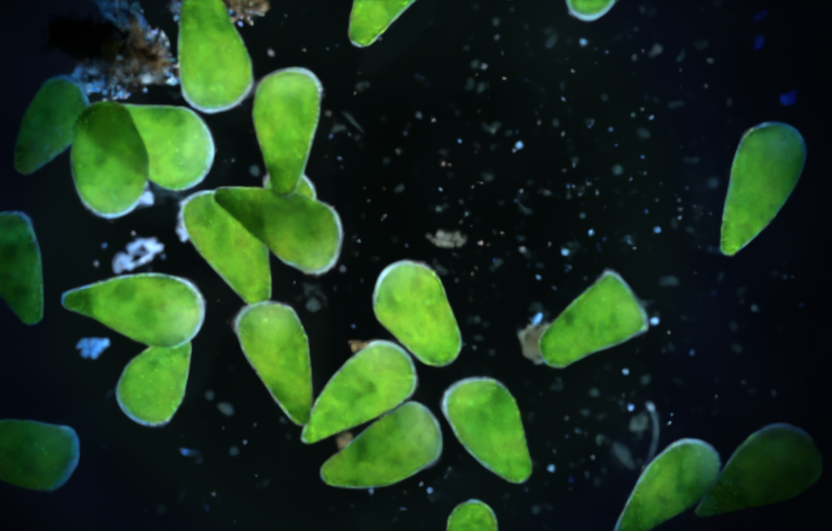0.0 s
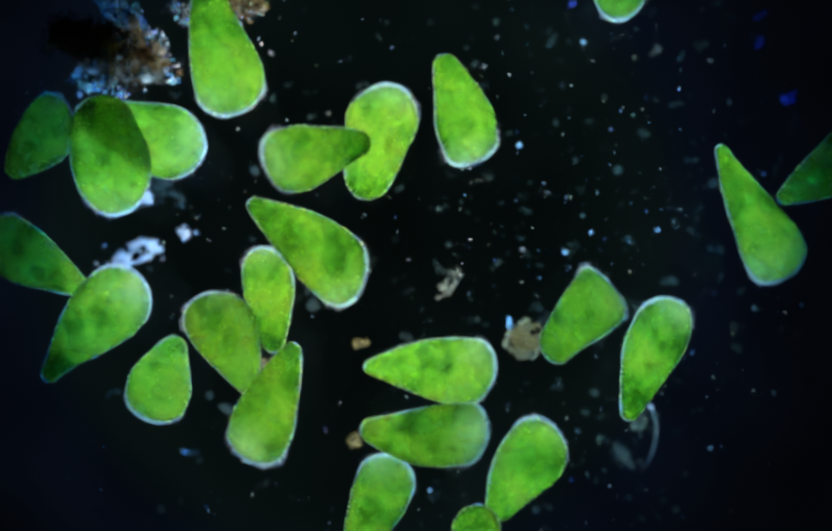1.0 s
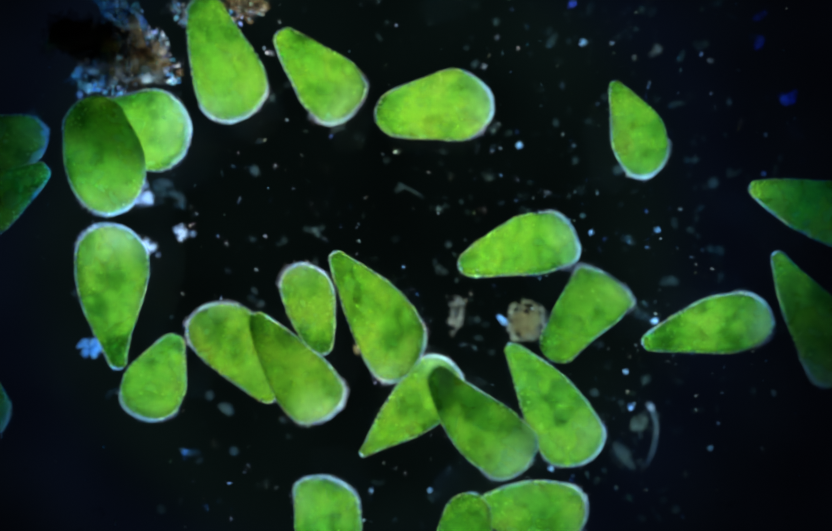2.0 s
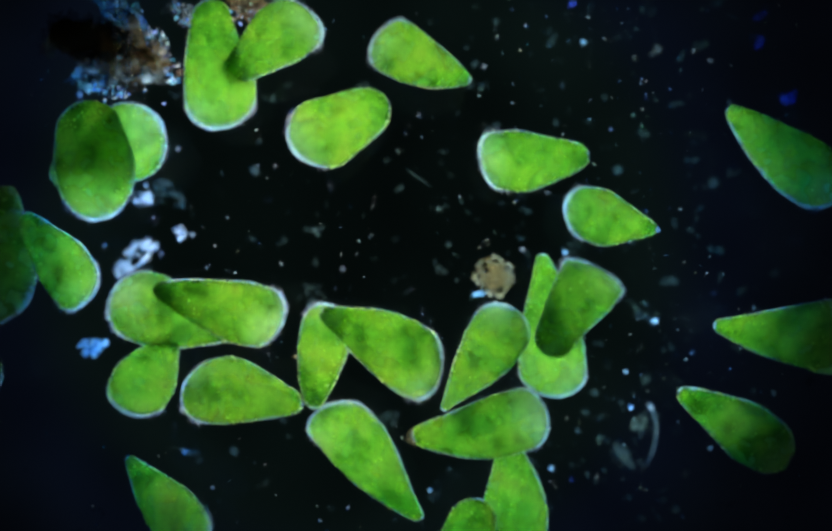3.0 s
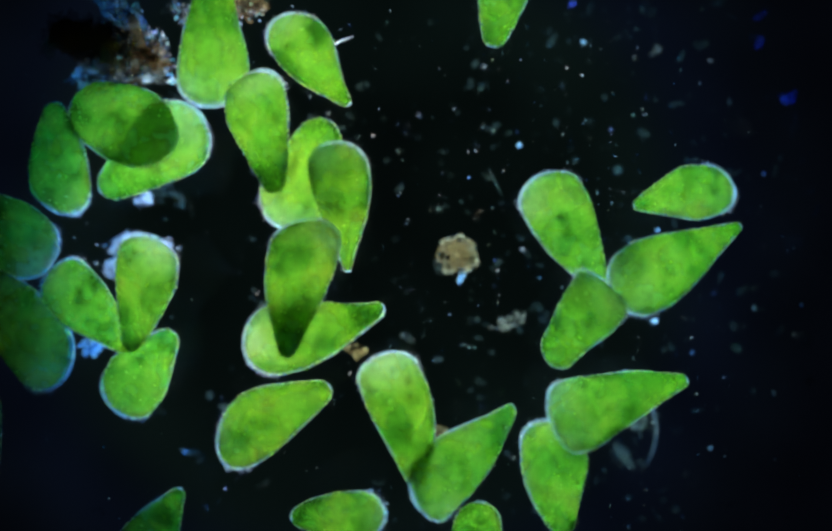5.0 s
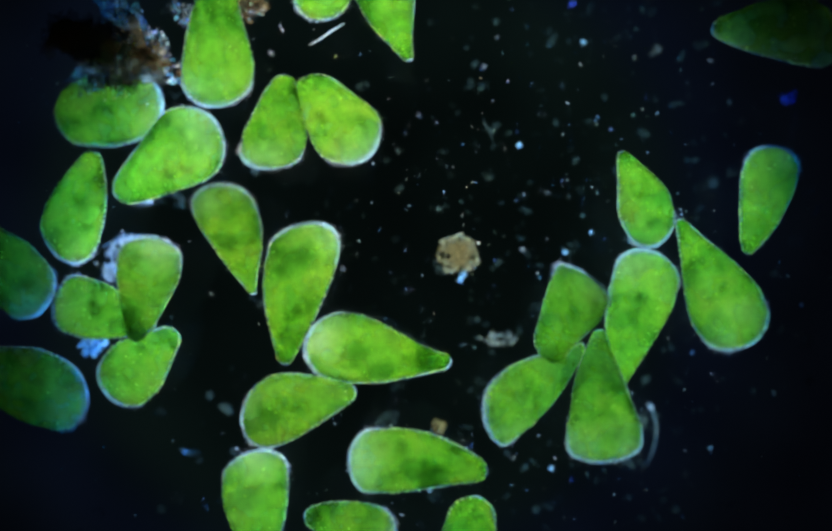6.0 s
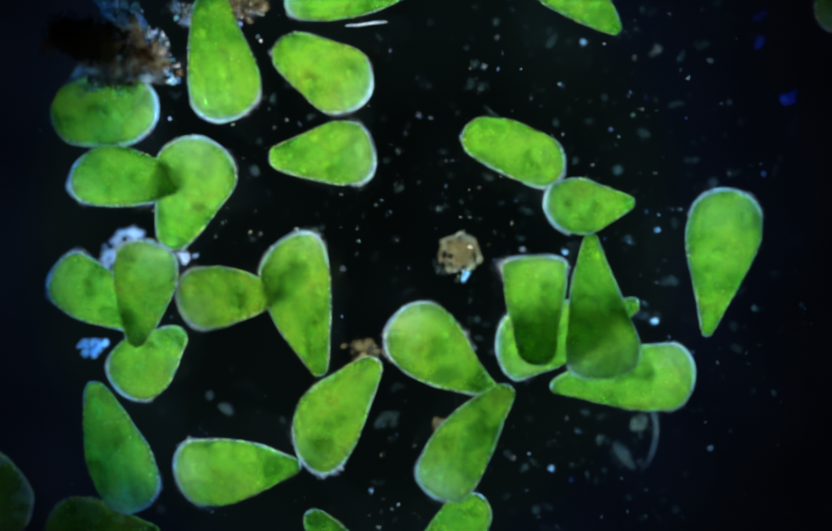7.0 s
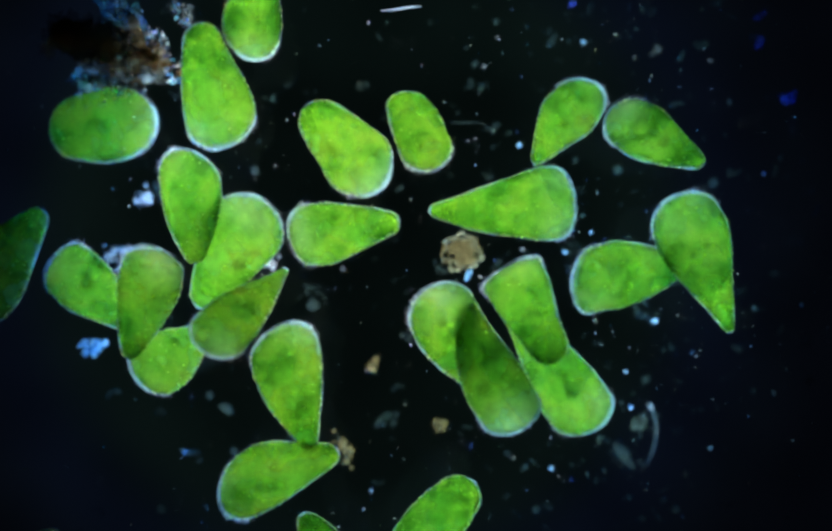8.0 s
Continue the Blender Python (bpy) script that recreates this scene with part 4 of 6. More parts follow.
    walk(cells["i"], swim(
        (0, -0.608, -0.090, -0.070, 9, -7.1, 9), (0.2, -0.593, -0.101, -0.070, 14, -1.7, 11), (0.5, -0.626, -0.113, -0.070, 7, 3.5, 14),
        (0.7, -0.650, -0.124, -0.070, 8, 20.0, 15), (1, -0.694, -0.134, -0.070, 9, 46.3, 16), (1.2, -0.711, -0.150, -0.070, 9, 59.9, 14),
        (1.5, -0.707, -0.165, -0.070, 9, 71.9, 12), (1.7, -0.685, -0.106, -0.070, 9, 75.3, 12), (2.067, -0.635, -0.069, -0.070, 8, 97.3, 11),
        (2.433, -0.566, -0.072, -0.070, 14, 137.8, 11), (2.8, -0.523, -0.090, -0.070, 22, 159.8, 11), (3, -0.508, -0.109, -0.070, 29, 161.9, 11),
        (3.2, -0.478, -0.112, -0.070, 5, 169.7, 3), (3.5, -0.452, -0.156, -0.070, 0, 167.9, -10), (3.7, -0.417, -0.149, -0.070, 0, 171.1, -0),
        (4, -0.355, -0.167, -0.070, 21, 178.4, 14), (4.2, -0.309, -0.152, -0.070, 23, 193.1, 7), (4.5, -0.277, -0.134, -0.070, 0, 205.5, -4),
        (4.7, -0.246, -0.133, -0.070, 0, 200.6, -6), (5.067, -0.210, -0.137, -0.070, 0, 194.7, -9), (5.433, -0.170, -0.150, -0.070, 6, 184.0, -12),
        (5.8, -0.124, -0.167, -0.070, 13, 178.1, -16), (6, -0.079, -0.186, -0.070, 0, 171.3, -17), (6.2, -0.027, -0.201, -0.070, 7, 160.8, 5),
        (6.5, 0.029, -0.227, -0.070, 18, 154.7, 39), (6.7, 0.048, -0.221, -0.070, 16, 151.0, 26), (7, 0.063, -0.194, -0.070, 29, 141.5, 6),
        (7.2, 0.076, -0.177, -0.070, 31, 137.1, 12), (7.5, 0.109, -0.168, -0.070, 20, 130.2, 22), (7.7, 0.098, -0.170, -0.070, 25, 121.7, 18),
        (8, 0.094, -0.168, -0.070, 28, 119.6, 11)))
    walk(cells["j"], swim(
        (0, -0.557, -0.240, -0.130, 20, -120.7, 1), (0.5, -0.558, -0.243, -0.130, 23, -117.2, 3), (1, -0.549, -0.242, -0.130, 32, -105.9, -1),
        (1.5, -0.550, -0.238, -0.130, 26, -108.1, 9), (1.7, -0.552, -0.237, -0.130, 29, -106.8, 10), (2.067, -0.554, -0.235, -0.090, 32, -111.3, 11),
        (2.433, -0.553, -0.232, -0.050, 35, -120.9, 13), (2.8, -0.555, -0.228, -0.010, 38, -125.4, 15), (3, -0.560, -0.224, -0.010, 36, -117.8, 16),
        (3.5, -0.568, -0.232, -0.010, 0, -119.0, -12), (4, -0.575, -0.226, -0.010, 0, -124.7, -11), (4.5, -0.582, -0.230, -0.096, 2, -123.0, -9),
        (4.7, -0.585, -0.230, -0.130, 4, -124.5, -6), (5.067, -0.591, -0.226, -0.130, 9, -127.3, -2), (5.433, -0.596, -0.218, -0.130, 14, -132.8, 3),
        (5.8, -0.596, -0.211, -0.130, 19, -135.6, 7), (6, -0.593, -0.209, -0.130, 26, -135.3, 10), (6.5, -0.589, -0.207, -0.130, 36, -147.1, 1),
        (7, -0.575, -0.201, -0.130, 36, -136.0, 9), (7.5, -0.553, -0.198, -0.130, 37, -132.3, -8), (8, -0.526, -0.193, -0.130, 37, -144.3, 14)))
    walk(cells["k"], swim(
        (0, -0.280, -0.210, -0.010, 15, 108.8, -7), (0.2, -0.290, -0.214, -0.010, 9, 134.4, -5), (0.5, -0.347, -0.238, -0.010, 0, 190.8, -1),
        (0.7, -0.343, -0.259, -0.010, 7, 209.8, -1), (1, -0.302, -0.283, -0.010, 26, 249.5, -1), (1.2, -0.292, -0.261, -0.010, 31, 269.2, 0),
        (1.5, -0.282, -0.233, -0.010, 22, 285.8, 3), (1.7, -0.259, -0.224, -0.010, 26, 302.5, 3), (2.067, -0.271, -0.203, -0.010, 14, 310.0, 2),
        (2.433, -0.326, -0.168, -0.010, 4, 324.9, 2), (2.8, -0.381, -0.125, -0.010, 2, 332.3, 2), (3, -0.417, -0.085, -0.010, 1, 344.8, 2),
        (3.2, -0.425, -0.077, -0.010, 10, 367.2, 2), (3.5, -0.423, -0.046, -0.010, 0, 370.8, 2), (3.7, -0.412, -0.032, -0.010, 5, 375.8, 8),
        (4, -0.433, -0.015, -0.010, 13, 390.0, 17), (4.2, -0.489, -0.046, -0.010, 10, 401.8, 5), (4.5, -0.558, -0.055, -0.010, 23, 425.6, -13),
        (4.7, -0.577, -0.061, -0.010, 24, 435.6, -8), (5.067, -0.577, -0.064, -0.010, 28, 433.3, 0), (5.433, -0.558, -0.061, -0.010, 30, 428.6, 8),
        (5.8, -0.555, -0.058, -0.010, 34, 426.3, 16), (6, -0.570, -0.055, -0.010, 36, 433.6, 21), (6.5, -0.591, -0.056, -0.010, 36, 441.3, 10),
        (7, -0.575, -0.065, -0.010, 36, 436.2, 11), (7.5, -0.573, -0.083, -0.010, 27, 431.4, 7), (8, -0.573, -0.085, -0.010, 29, 430.0, 13)))
    walk(cells["l"], swim(
        (0, -0.134, -0.289, -0.130, 18, 40.2, 15), (0.2, -0.124, -0.285, -0.130, 29, 33.6, 3), (0.5, -0.097, -0.259, -0.130, 22, 23.0, -14),
        (0.7, -0.071, -0.247, -0.130, 24, 14.0, -12), (1, 0.026, -0.226, -0.130, 25, -1.7, -9), (1.2, 0.125, -0.233, -0.130, 28, -20.2, -2),
        (1.5, 0.242, -0.274, -0.130, 29, -42.1, 9), (1.7, 0.267, -0.308, -0.130, 26, -52.1, 9), (2.067, 0.287, -0.286, -0.130, 17, -57.9, 7),
        (2.433, 0.294, -0.204, -0.130, 7, -68.7, 6), (2.8, 0.292, -0.146, -0.130, 2, -74.4, 5), (3, 0.288, -0.129, -0.130, 0, -84.9, 4),
        (3.2, 0.278, -0.104, -0.130, 1, -97.3, -1), (3.5, 0.293, -0.054, -0.130, 1, -127.0, -8), (3.7, 0.311, -0.031, -0.130, 0, -146.6, -5),
        (4, 0.349, 0.010, -0.130, 9, -181.2, -2), (4.2, 0.369, 0.033, -0.130, 14, -192.1, -0), (4.5, 0.342, 0.067, -0.130, 7, -220.0, 3),
        (4.7, 0.324, 0.078, -0.130, 23, -227.3, 3), (5.067, 0.349, 0.060, -0.130, 18, -241.3, 3), (5.433, 0.417, 0.000, -0.130, 10, -266.4, 3),
        (5.8, 0.464, -0.066, -0.130, 11, -280.3, 3), (6, 0.476, -0.119, -0.130, 12, -282.9, 3), (6.2, 0.480, -0.147, -0.130, 11, -287.0, 0),
        (6.5, 0.504, -0.194, -0.130, 33, -311.4, -4), (6.7, 0.476, -0.232, -0.130, 6, -336.2, -6), (7, 0.447, -0.249, -0.130, 2, -355.4, -9),
        (7.2, 0.406, -0.280, -0.130, 7, -355.5, -10), (7.5, 0.360, -0.299, -0.130, 29, -378.7, -11), (7.7, 0.335, -0.284, -0.130, 8, -398.1, -6),
        (8, 0.297, -0.231, -0.130, 0, -412.6, 2)))
    walk(cells["m"], swim(
        (0, -0.077, -0.396, -0.010, 22, 26.8, -11), (0.2, -0.051, -0.383, -0.010, 24, 25.0, -11), (0.5, -0.019, -0.363, -0.010, 24, 22.3, -10),
        (0.7, -0.009, -0.367, -0.010, 25, 15.5, -14), (1, 0.013, -0.355, -0.010, 24, -0.1, -21), (1.2, 0.041, -0.343, -0.010, 16, -20.3, -15),
        (1.5, 0.080, -0.317, -0.010, 0, -46.7, -5), (1.7, 0.099, -0.318, -0.010, 14, -54.3, -3), (2.067, 0.132, -0.326, -0.010, 16, -41.9, 1),
        (2.433, 0.165, -0.339, -0.010, 18, -18.8, 4), (2.8, 0.162, -0.346, -0.010, 21, -6.3, 8), (3, 0.134, -0.343, -0.010, 12, 10.5, 11),
        (3.2, 0.114, -0.347, -0.010, 7, 16.8, 12), (3.5, 0.092, -0.314, -0.010, 0, 14.7, 15), (3.7, 0.030, -0.298, -0.010, 13, 9.2, 13),
        (4, -0.024, -0.289, -0.010, 16, 44.2, 9), (4.2, -0.017, -0.284, -0.010, 19, 59.1, 10), (4.5, -0.013, -0.280, -0.010, 8, 76.4, 12),
        (4.7, -0.020, -0.292, -0.010, 7, 88.7, 10), (5.067, -0.026, -0.332, -0.010, 5, 110.8, 7), (5.433, -0.026, -0.389, -0.010, 3, 151.3, 4),
        (5.8, -0.013, -0.416, -0.010, 1, 173.4, 1), (6, 0.006, -0.413, -0.010, 0, 175.0, -1), (6.2, 0.014, -0.414, -0.010, 2, 176.9, 3),
        (6.5, 0.057, -0.416, -0.010, 5, 203.9, 10), (6.7, 0.079, -0.394, -0.010, 19, 215.0, 16), (7, 0.112, -0.363, -0.010, 19, 233.5, 26),
        (7.2, 0.117, -0.333, -0.010, 20, 236.9, 15), (7.5, 0.143, -0.292, -0.010, 0, 280.0, 0), (7.7, 0.155, -0.261, -0.010, 3, 284.9, 2),
        (8, 0.153, -0.216, -0.010, 9, 293.1, 5)))
    walk(cells["n"], swim(
        (0, 0.011, -0.109, -0.130, 19, 121.2, -5), (0.2, -0.011, -0.064, -0.130, 18, 117.3, -8), (0.5, -0.063, 0.062, -0.130, 20, 109.0, -13),
        (0.7, -0.099, 0.165, -0.130, 15, 99.6, -9), (1, -0.083, 0.267, -0.130, 0, 74.9, -4), (1.2, -0.077, 0.283, -0.130, 2, 68.5, -4),
        (1.5, -0.013, 0.317, -0.130, 5, 48.1, -5), (1.7, 0.029, 0.324, -0.130, 6, 37.0, -4), (2.067, 0.037, 0.344, -0.130, 8, -4.9, -4),
        (2.433, -0.015, 0.364, -0.130, 17, -82.6, -3), (2.8, -0.091, 0.349, -0.130, 27, -124.6, -3), (3, -0.163, 0.308, -0.130, 26, -151.9, -3),
        (3.2, -0.248, 0.261, -0.130, 19, -173.2, -1), (3.5, -0.328, 0.236, -0.130, 0, -169.4, 1), (3.7, -0.393, 0.207, -0.130, 16, -171.4, -0),
        (4, -0.390, 0.209, -0.130, 13, -136.9, -2), (4.2, -0.365, 0.210, -0.130, 4, -127.3, -2), (4.5, -0.318, 0.214, -0.130, 2, -112.1, -1),
        (4.7, -0.291, 0.196, -0.130, 3, -125.4, -3), (5.067, -0.230, 0.205, -0.130, 5, -109.2, -6), (5.433, -0.157, 0.248, -0.130, 17, -78.9, -9),
        (5.8, -0.143, 0.292, -0.130, 27, -62.9, -12), (6, -0.179, 0.322, -0.130, 26, -52.9, -14), (6.2, -0.191, 0.316, -0.130, 28, -55.6, -12),
        (6.5, -0.197, 0.376, -0.130, 20, -39.7, -10), (6.7, -0.207, 0.401, -0.130, 27, -35.8, -10), (7, -0.207, 0.424, -0.130, 22, -33.8, -11),
        (7.2, -0.252, 0.458, -0.130, 16, -42.2, -2), (7.5, -0.235, 0.414, -0.130, 19, -47.6, 12), (7.7, -0.197, 0.322, -0.130, 17, -44.3, 2),
        (8, -0.158, 0.259, -0.130, 15, -49.2, -12)))
    walk(cells["o"], swim(
        (0, 0.167, -0.361, -0.130, 0, 123.0, 0), (0.2, 0.178, -0.366, -0.130, 0, 114.5, -2), (0.5, 0.209, -0.382, -0.130, 0, 85.6, -5),
        (0.7, 0.208, -0.414, -0.130, 19, 75.5, -1), (1, 0.229, -0.447, -0.130, 14, 60.4, 5), (1.2, 0.247, -0.480, -0.130, 20, 44.3, 4),
        (1.5, 0.259, -0.513, -0.130, 26, 23.4, 2), (1.7, 0.254, -0.528, -0.130, 23, 19.0, 2), (2.067, 0.241, -0.535, -0.130, 15, -7.2, 1),
        (2.433, 0.221, -0.530, -0.130, 8, -56.9, 1), (2.8, 0.212, -0.519, -0.130, 7, -83.1, 1), (3, 0.213, -0.510, -0.130, 7, -85.0, 0),
        (3.2, 0.208, -0.494, -0.130, 10, -101.6, -1), (3.5, 0.207, -0.456, -0.130, 36, -120.8, -3), (3.7, 0.186, -0.430, -0.130, 23, -144.9, -11),
        (4, 0.218, -0.368, -0.130, 1, -187.3, -23), (4.2, 0.234, -0.353, -0.130, 10, -207.6, -14), (4.5, 0.288, -0.357, -0.130, 4, -248.5, -2),
        (4.7, 0.284, -0.404, -0.130, 4, -259.8, -3), (5.067, 0.309, -0.473, -0.130, 3, -262.3, -6), (5.433, 0.340, -0.568, -0.130, 2, -267.1, -8),
        (5.8, 0.303, -0.672, -0.130, 1, -269.6, -11), (6, 0.215, -0.766, -0.130, 1, -256.0, -12), (6.2, -0.199, -0.685, -0.130, 1, -228.5, -13),
        (6.5, -0.392, -0.540, -0.130, 0, -201.7, -15), (6.7, -0.532, -0.542, -0.130, 0, -194.0, -12), (7, -0.678, -0.580, -0.130, 0, -186.0, -8),
        (7.2, -0.802, -0.655, -0.130, 0, -187.5, -5), (7.467, -0.885, -0.727, -0.130, 0, -189.1, -1), (7.733, -0.940, -0.800, -0.130, 0, -191.5, -0),
        (8, -0.960, -0.834, -0.130, 0, -192.8, -0)))
    walk(cells["p"], swim(
        (0, 0.361, -0.129, -0.010, 0, 35.3, -1), (0.5, 0.358, -0.129, -0.010, 0, 38.0, -12), (1, 0.338, -0.119, -0.010, 33, 52.0, -23),
        (1.5, 0.346, -0.118, -0.010, 26, 54.3, 8), (1.7, 0.346, -0.119, -0.010, 26, 54.3, 8), (2.067, 0.342, -0.111, -0.010, 27, 56.6, 7),
        (2.433, 0.334, -0.098, -0.010, 27, 61.0, 6), (2.8, 0.328, -0.094, -0.010, 27, 63.2, 5), (3, 0.326, -0.099, -0.010, 27, 61.9, 5),
        (3.2, 0.333, -0.100, -0.010, 25, 62.4, 6), (3.5, 0.347, -0.114, -0.010, 23, 56.7, 9), (4, 0.349, -0.126, -0.010, 28, 56.9, -2),
        (4.5, 0.338, -0.121, -0.010, 28, 54.4, -14), (4.7, 0.341, -0.125, -0.010, 29, 55.7, -16), (5.067, 0.339, -0.126, -0.010, 31, 57.4, -18),
        (5.433, 0.330, -0.123, -0.010, 34, 59.1, -20), (5.8, 0.322, -0.124, -0.010, 36, 60.9, -22), (6, 0.313, -0.113, -0.010, 36, 67.4, -24),
        (6.2, 0.298, -0.106, -0.010, 40, 68.4, -15), (6.5, 0.266, -0.098, -0.010, 36, 94.7, -1), (6.7, 0.261, -0.096, -0.010, 24, 93.7, 3),
        (7, 0.252, -0.096, -0.010, 0, 93.4, 8), (7.2, 0.245, -0.098, -0.010, 0, 97.2, 2), (7.5, 0.243, -0.103, -0.010, 1, 106.5, -6),
        (7.7, 0.242, -0.106, -0.010, 3, 114.0, 0), (8, 0.245, -0.103, -0.010, 7, 119.1, 10)))
    walk(cells["q1"], swim(
        (0, 0.725, 0.159, -0.070, 13, 67.0, -2), (0.2, 0.737, 0.161, -0.070, 2, 62.7, -2), (0.5, 0.796, 0.180, -0.070, 20, 50.3, -1),
        (0.7, 0.861, 0.219, -0.070, 0, 44.1, -1), (1, 0.901, 0.218, -0.070, 0, 31.9, 0), (1.2, 0.932, 0.152, -0.070, 0, 12.2, -0),
        (1.5, 0.938, 0.105, -0.070, 0, -1.5, -0), (1.7, 0.908, 0.095, -0.070, 0, -7.7, -1), (2.067, 0.843, 0.139, -0.070, 0, -19.8, -1),
        (2.433, 0.766, 0.230, -0.070, 0, -42.3, -1), (2.8, 0.748, 0.265, -0.070, 0, -54.4, -2), (3, 0.783, 0.242, -0.070, 0, -38.5, -2),
        (3.2, 0.865, 0.224, -0.070, 0, -28.7, -2), (3.5, 1.027, 0.255, -0.070, 0, -12.9, -1), (5, 1.363, 0.265, -0.070, 0, -13.1, -0),
        (6.5, 1.478, 0.191, -0.070, 0, -13.7, -0), (8, 1.490, 0.142, -0.070, 0, -14.0, -0)))
    walk(cells["q2"], swim(
        (0, 1.151, 0.453, -0.070, 0, -180.0, -0), (1.567, 1.136, 0.475, -0.070, 0, -191.2, -0), (3.133, 1.102, 0.489, -0.070, 0, -211.9, -0),
        (4.7, 1.066, 0.419, -0.070, 0, -223.0, -0), (4.867, 1.070, 0.403, -0.070, 0, -247.4, -0), (5.033, 1.072, 0.372, -0.070, 0, -292.8, -0),
        (5.2, 1.050, 0.345, -0.070, 1, -317.4, -1), (5.8, 0.800, 0.241, -0.070, 22, -314.2, -3), (6, 0.739, 0.138, -0.070, 5, -285.1, -3),
        (6.2, 0.732, 0.171, -0.070, 3, -265.5, 4), (6.5, 0.610, 0.369, -0.070, 0, -227.5, 14), (6.7, 0.491, 0.439, -0.070, 1, -208.6, 9),
        (7, 0.345, 0.574, -0.070, 1, -219.3, 2), (7.2, 0.234, 0.652, -0.070, 1, -206.9, 1), (7.467, 0.138, 0.726, -0.070, 1, -204.2, 1),
        (7.733, 0.054, 0.795, -0.070, 0, -199.4, 0), (8, 0.018, 0.827, -0.070, 0, -196.7, 0)))
    walk(cells["y"], swim(
        (0, 1.030, 0.043, 0.050, 2, 0.6, -2), (0.2, 0.939, 0.041, 0.050, 3, 0.6, -2), (0.5, 0.789, 0.044, 0.050, 27, -39.6, -3),
        (0.7, 0.746, 0.085, 0.050, 16, -56.6, -13), (1, 0.695, 0.112, 0.050, 0, -62.6, -28), (1.2, 0.717, 0.094, 0.050, 2, -63.0, -22),
        (1.5, 0.782, 0.009, 0.050, 24, -60.6, -15), (1.7, 0.808, -0.055, 0.050, 20, -65.9, -13), (2.067, 0.825, -0.108, 0.030, 12, -57.4, -8),
        (2.433, 0.825, -0.135, 0.010, 3, -40.4, -4), (2.8, 0.804, -0.143, -0.010, 2, -31.9, -0), (3, 0.779, -0.144, -0.010, 1, -6.3, 2),
        (3.2, 0.729, -0.187, -0.010, 1, 40.9, 1), (3.5, 0.735, -0.235, -0.010, 0, 105.8, -2), (3.7, 0.686, -0.149, -0.010, 3, 147.9, -2),
        (4, 0.602, -0.139, -0.010, 17, 175.1, -3), (4.2, 0.578, -0.171, -0.010, 16, 172.3, 1), (4.5, 0.522, -0.223, -0.010, 6, 178.3, 6),
        (4.7, 0.473, -0.246, -0.010, 7, 182.8, 6), (5.067, 0.419, -0.293, -0.010, 7, 201.8, 7), (5.433, 0.378, -0.342, -0.010, 15, 238.3, 8),
        (5.8, 0.371, -0.328, -0.010, 20, 257.3, 9), (6, 0.388, -0.269, -0.010, 31, 268.7, 9), (6.2, 0.389, -0.226, -0.010, 26, 281.4, 2),
        (6.5, 0.376, -0.170, -0.010, 3, 286.3, -8), (6.7, 0.382, -0.138, -0.010, 2, 278.8, -4), (7, 0.380, -0.086, -0.010, 0, 275.7, 1),
        (7.2, 0.383, -0.036, -0.010, 0, 288.1, -1), (7.5, 0.332, 0.059, -0.010, 0, 333.8, -2), (7.7, 0.278, 0.091, -0.010, 1, 350.6, -4),
        (8, 0.181, 0.122, -0.010, 2, 363.0, -6)))
    walk(cells["z1"], swim(
        (0, 0.526, -0.486, -0.070, 0, 46.7, -2), (0.2, 0.488, -0.555, -0.070, 0, 71.5, -4), (0.5, 0.509, -0.450, -0.070, 0, 92.8, -6),
        (0.7, 0.478, -0.299, -0.070, 1, 97.2, -7), (1, 0.496, -0.201, -0.070, 3, 71.5, -8), (1.2, 0.564, -0.136, -0.070, 3, 53.4, -6),
        (1.5, 0.631, -0.101, -0.070, 13, 37.6, -4), (1.7, 0.619, -0.112, -0.070, 16, 28.9, -2), (2.067, 0.618, -0.139, -0.070, 10, 11.7, 1),
        (2.433, 0.632, -0.190, -0.070, 1, -19.7, 4), (2.8, 0.656, -0.263, -0.070, 1, -36.8, 8), (3, 0.680, -0.338, -0.070, 1, -29.8, 10),
        (3.2, 0.807, -0.412, -0.070, 1, -7.8, 8), (3.5, 1.022, -0.491, -0.070, 1, -12.6, 7), (3.9, 1.166, -0.416, -0.070, 1, 14.4, 4),
        (4.3, 1.251, -0.191, -0.070, 2, 64.3, 2), (4.7, 1.270, -0.003, -0.070, 2, 91.4, -0), (5.3, 1.307, 0.296, -0.070, 3, 92.0, -4),
        (5.9, 1.267, 0.675, -0.070, 3, 92.5, -7), (6.5, 1.153, 0.795, -0.070, 3, 93.1, -10), (6.667, 1.112, 0.779, -0.070, 4, 133.1, -11),
        (6.833, 1.030, 0.694, -0.070, 4, 207.1, -12), (7, 0.942, 0.626, -0.070, 4, 247.0, -13), (7.2, 0.780, 0.558, -0.070, 4, 253.1, -14),
        (7.5, 0.588, 0.374, -0.070, 21, 219.9, -16), (7.7, 0.511, 0.309, -0.070, 29, 191.2, -21), (8, 0.514, 0.268, -0.070, 29, 156.7, -29)))
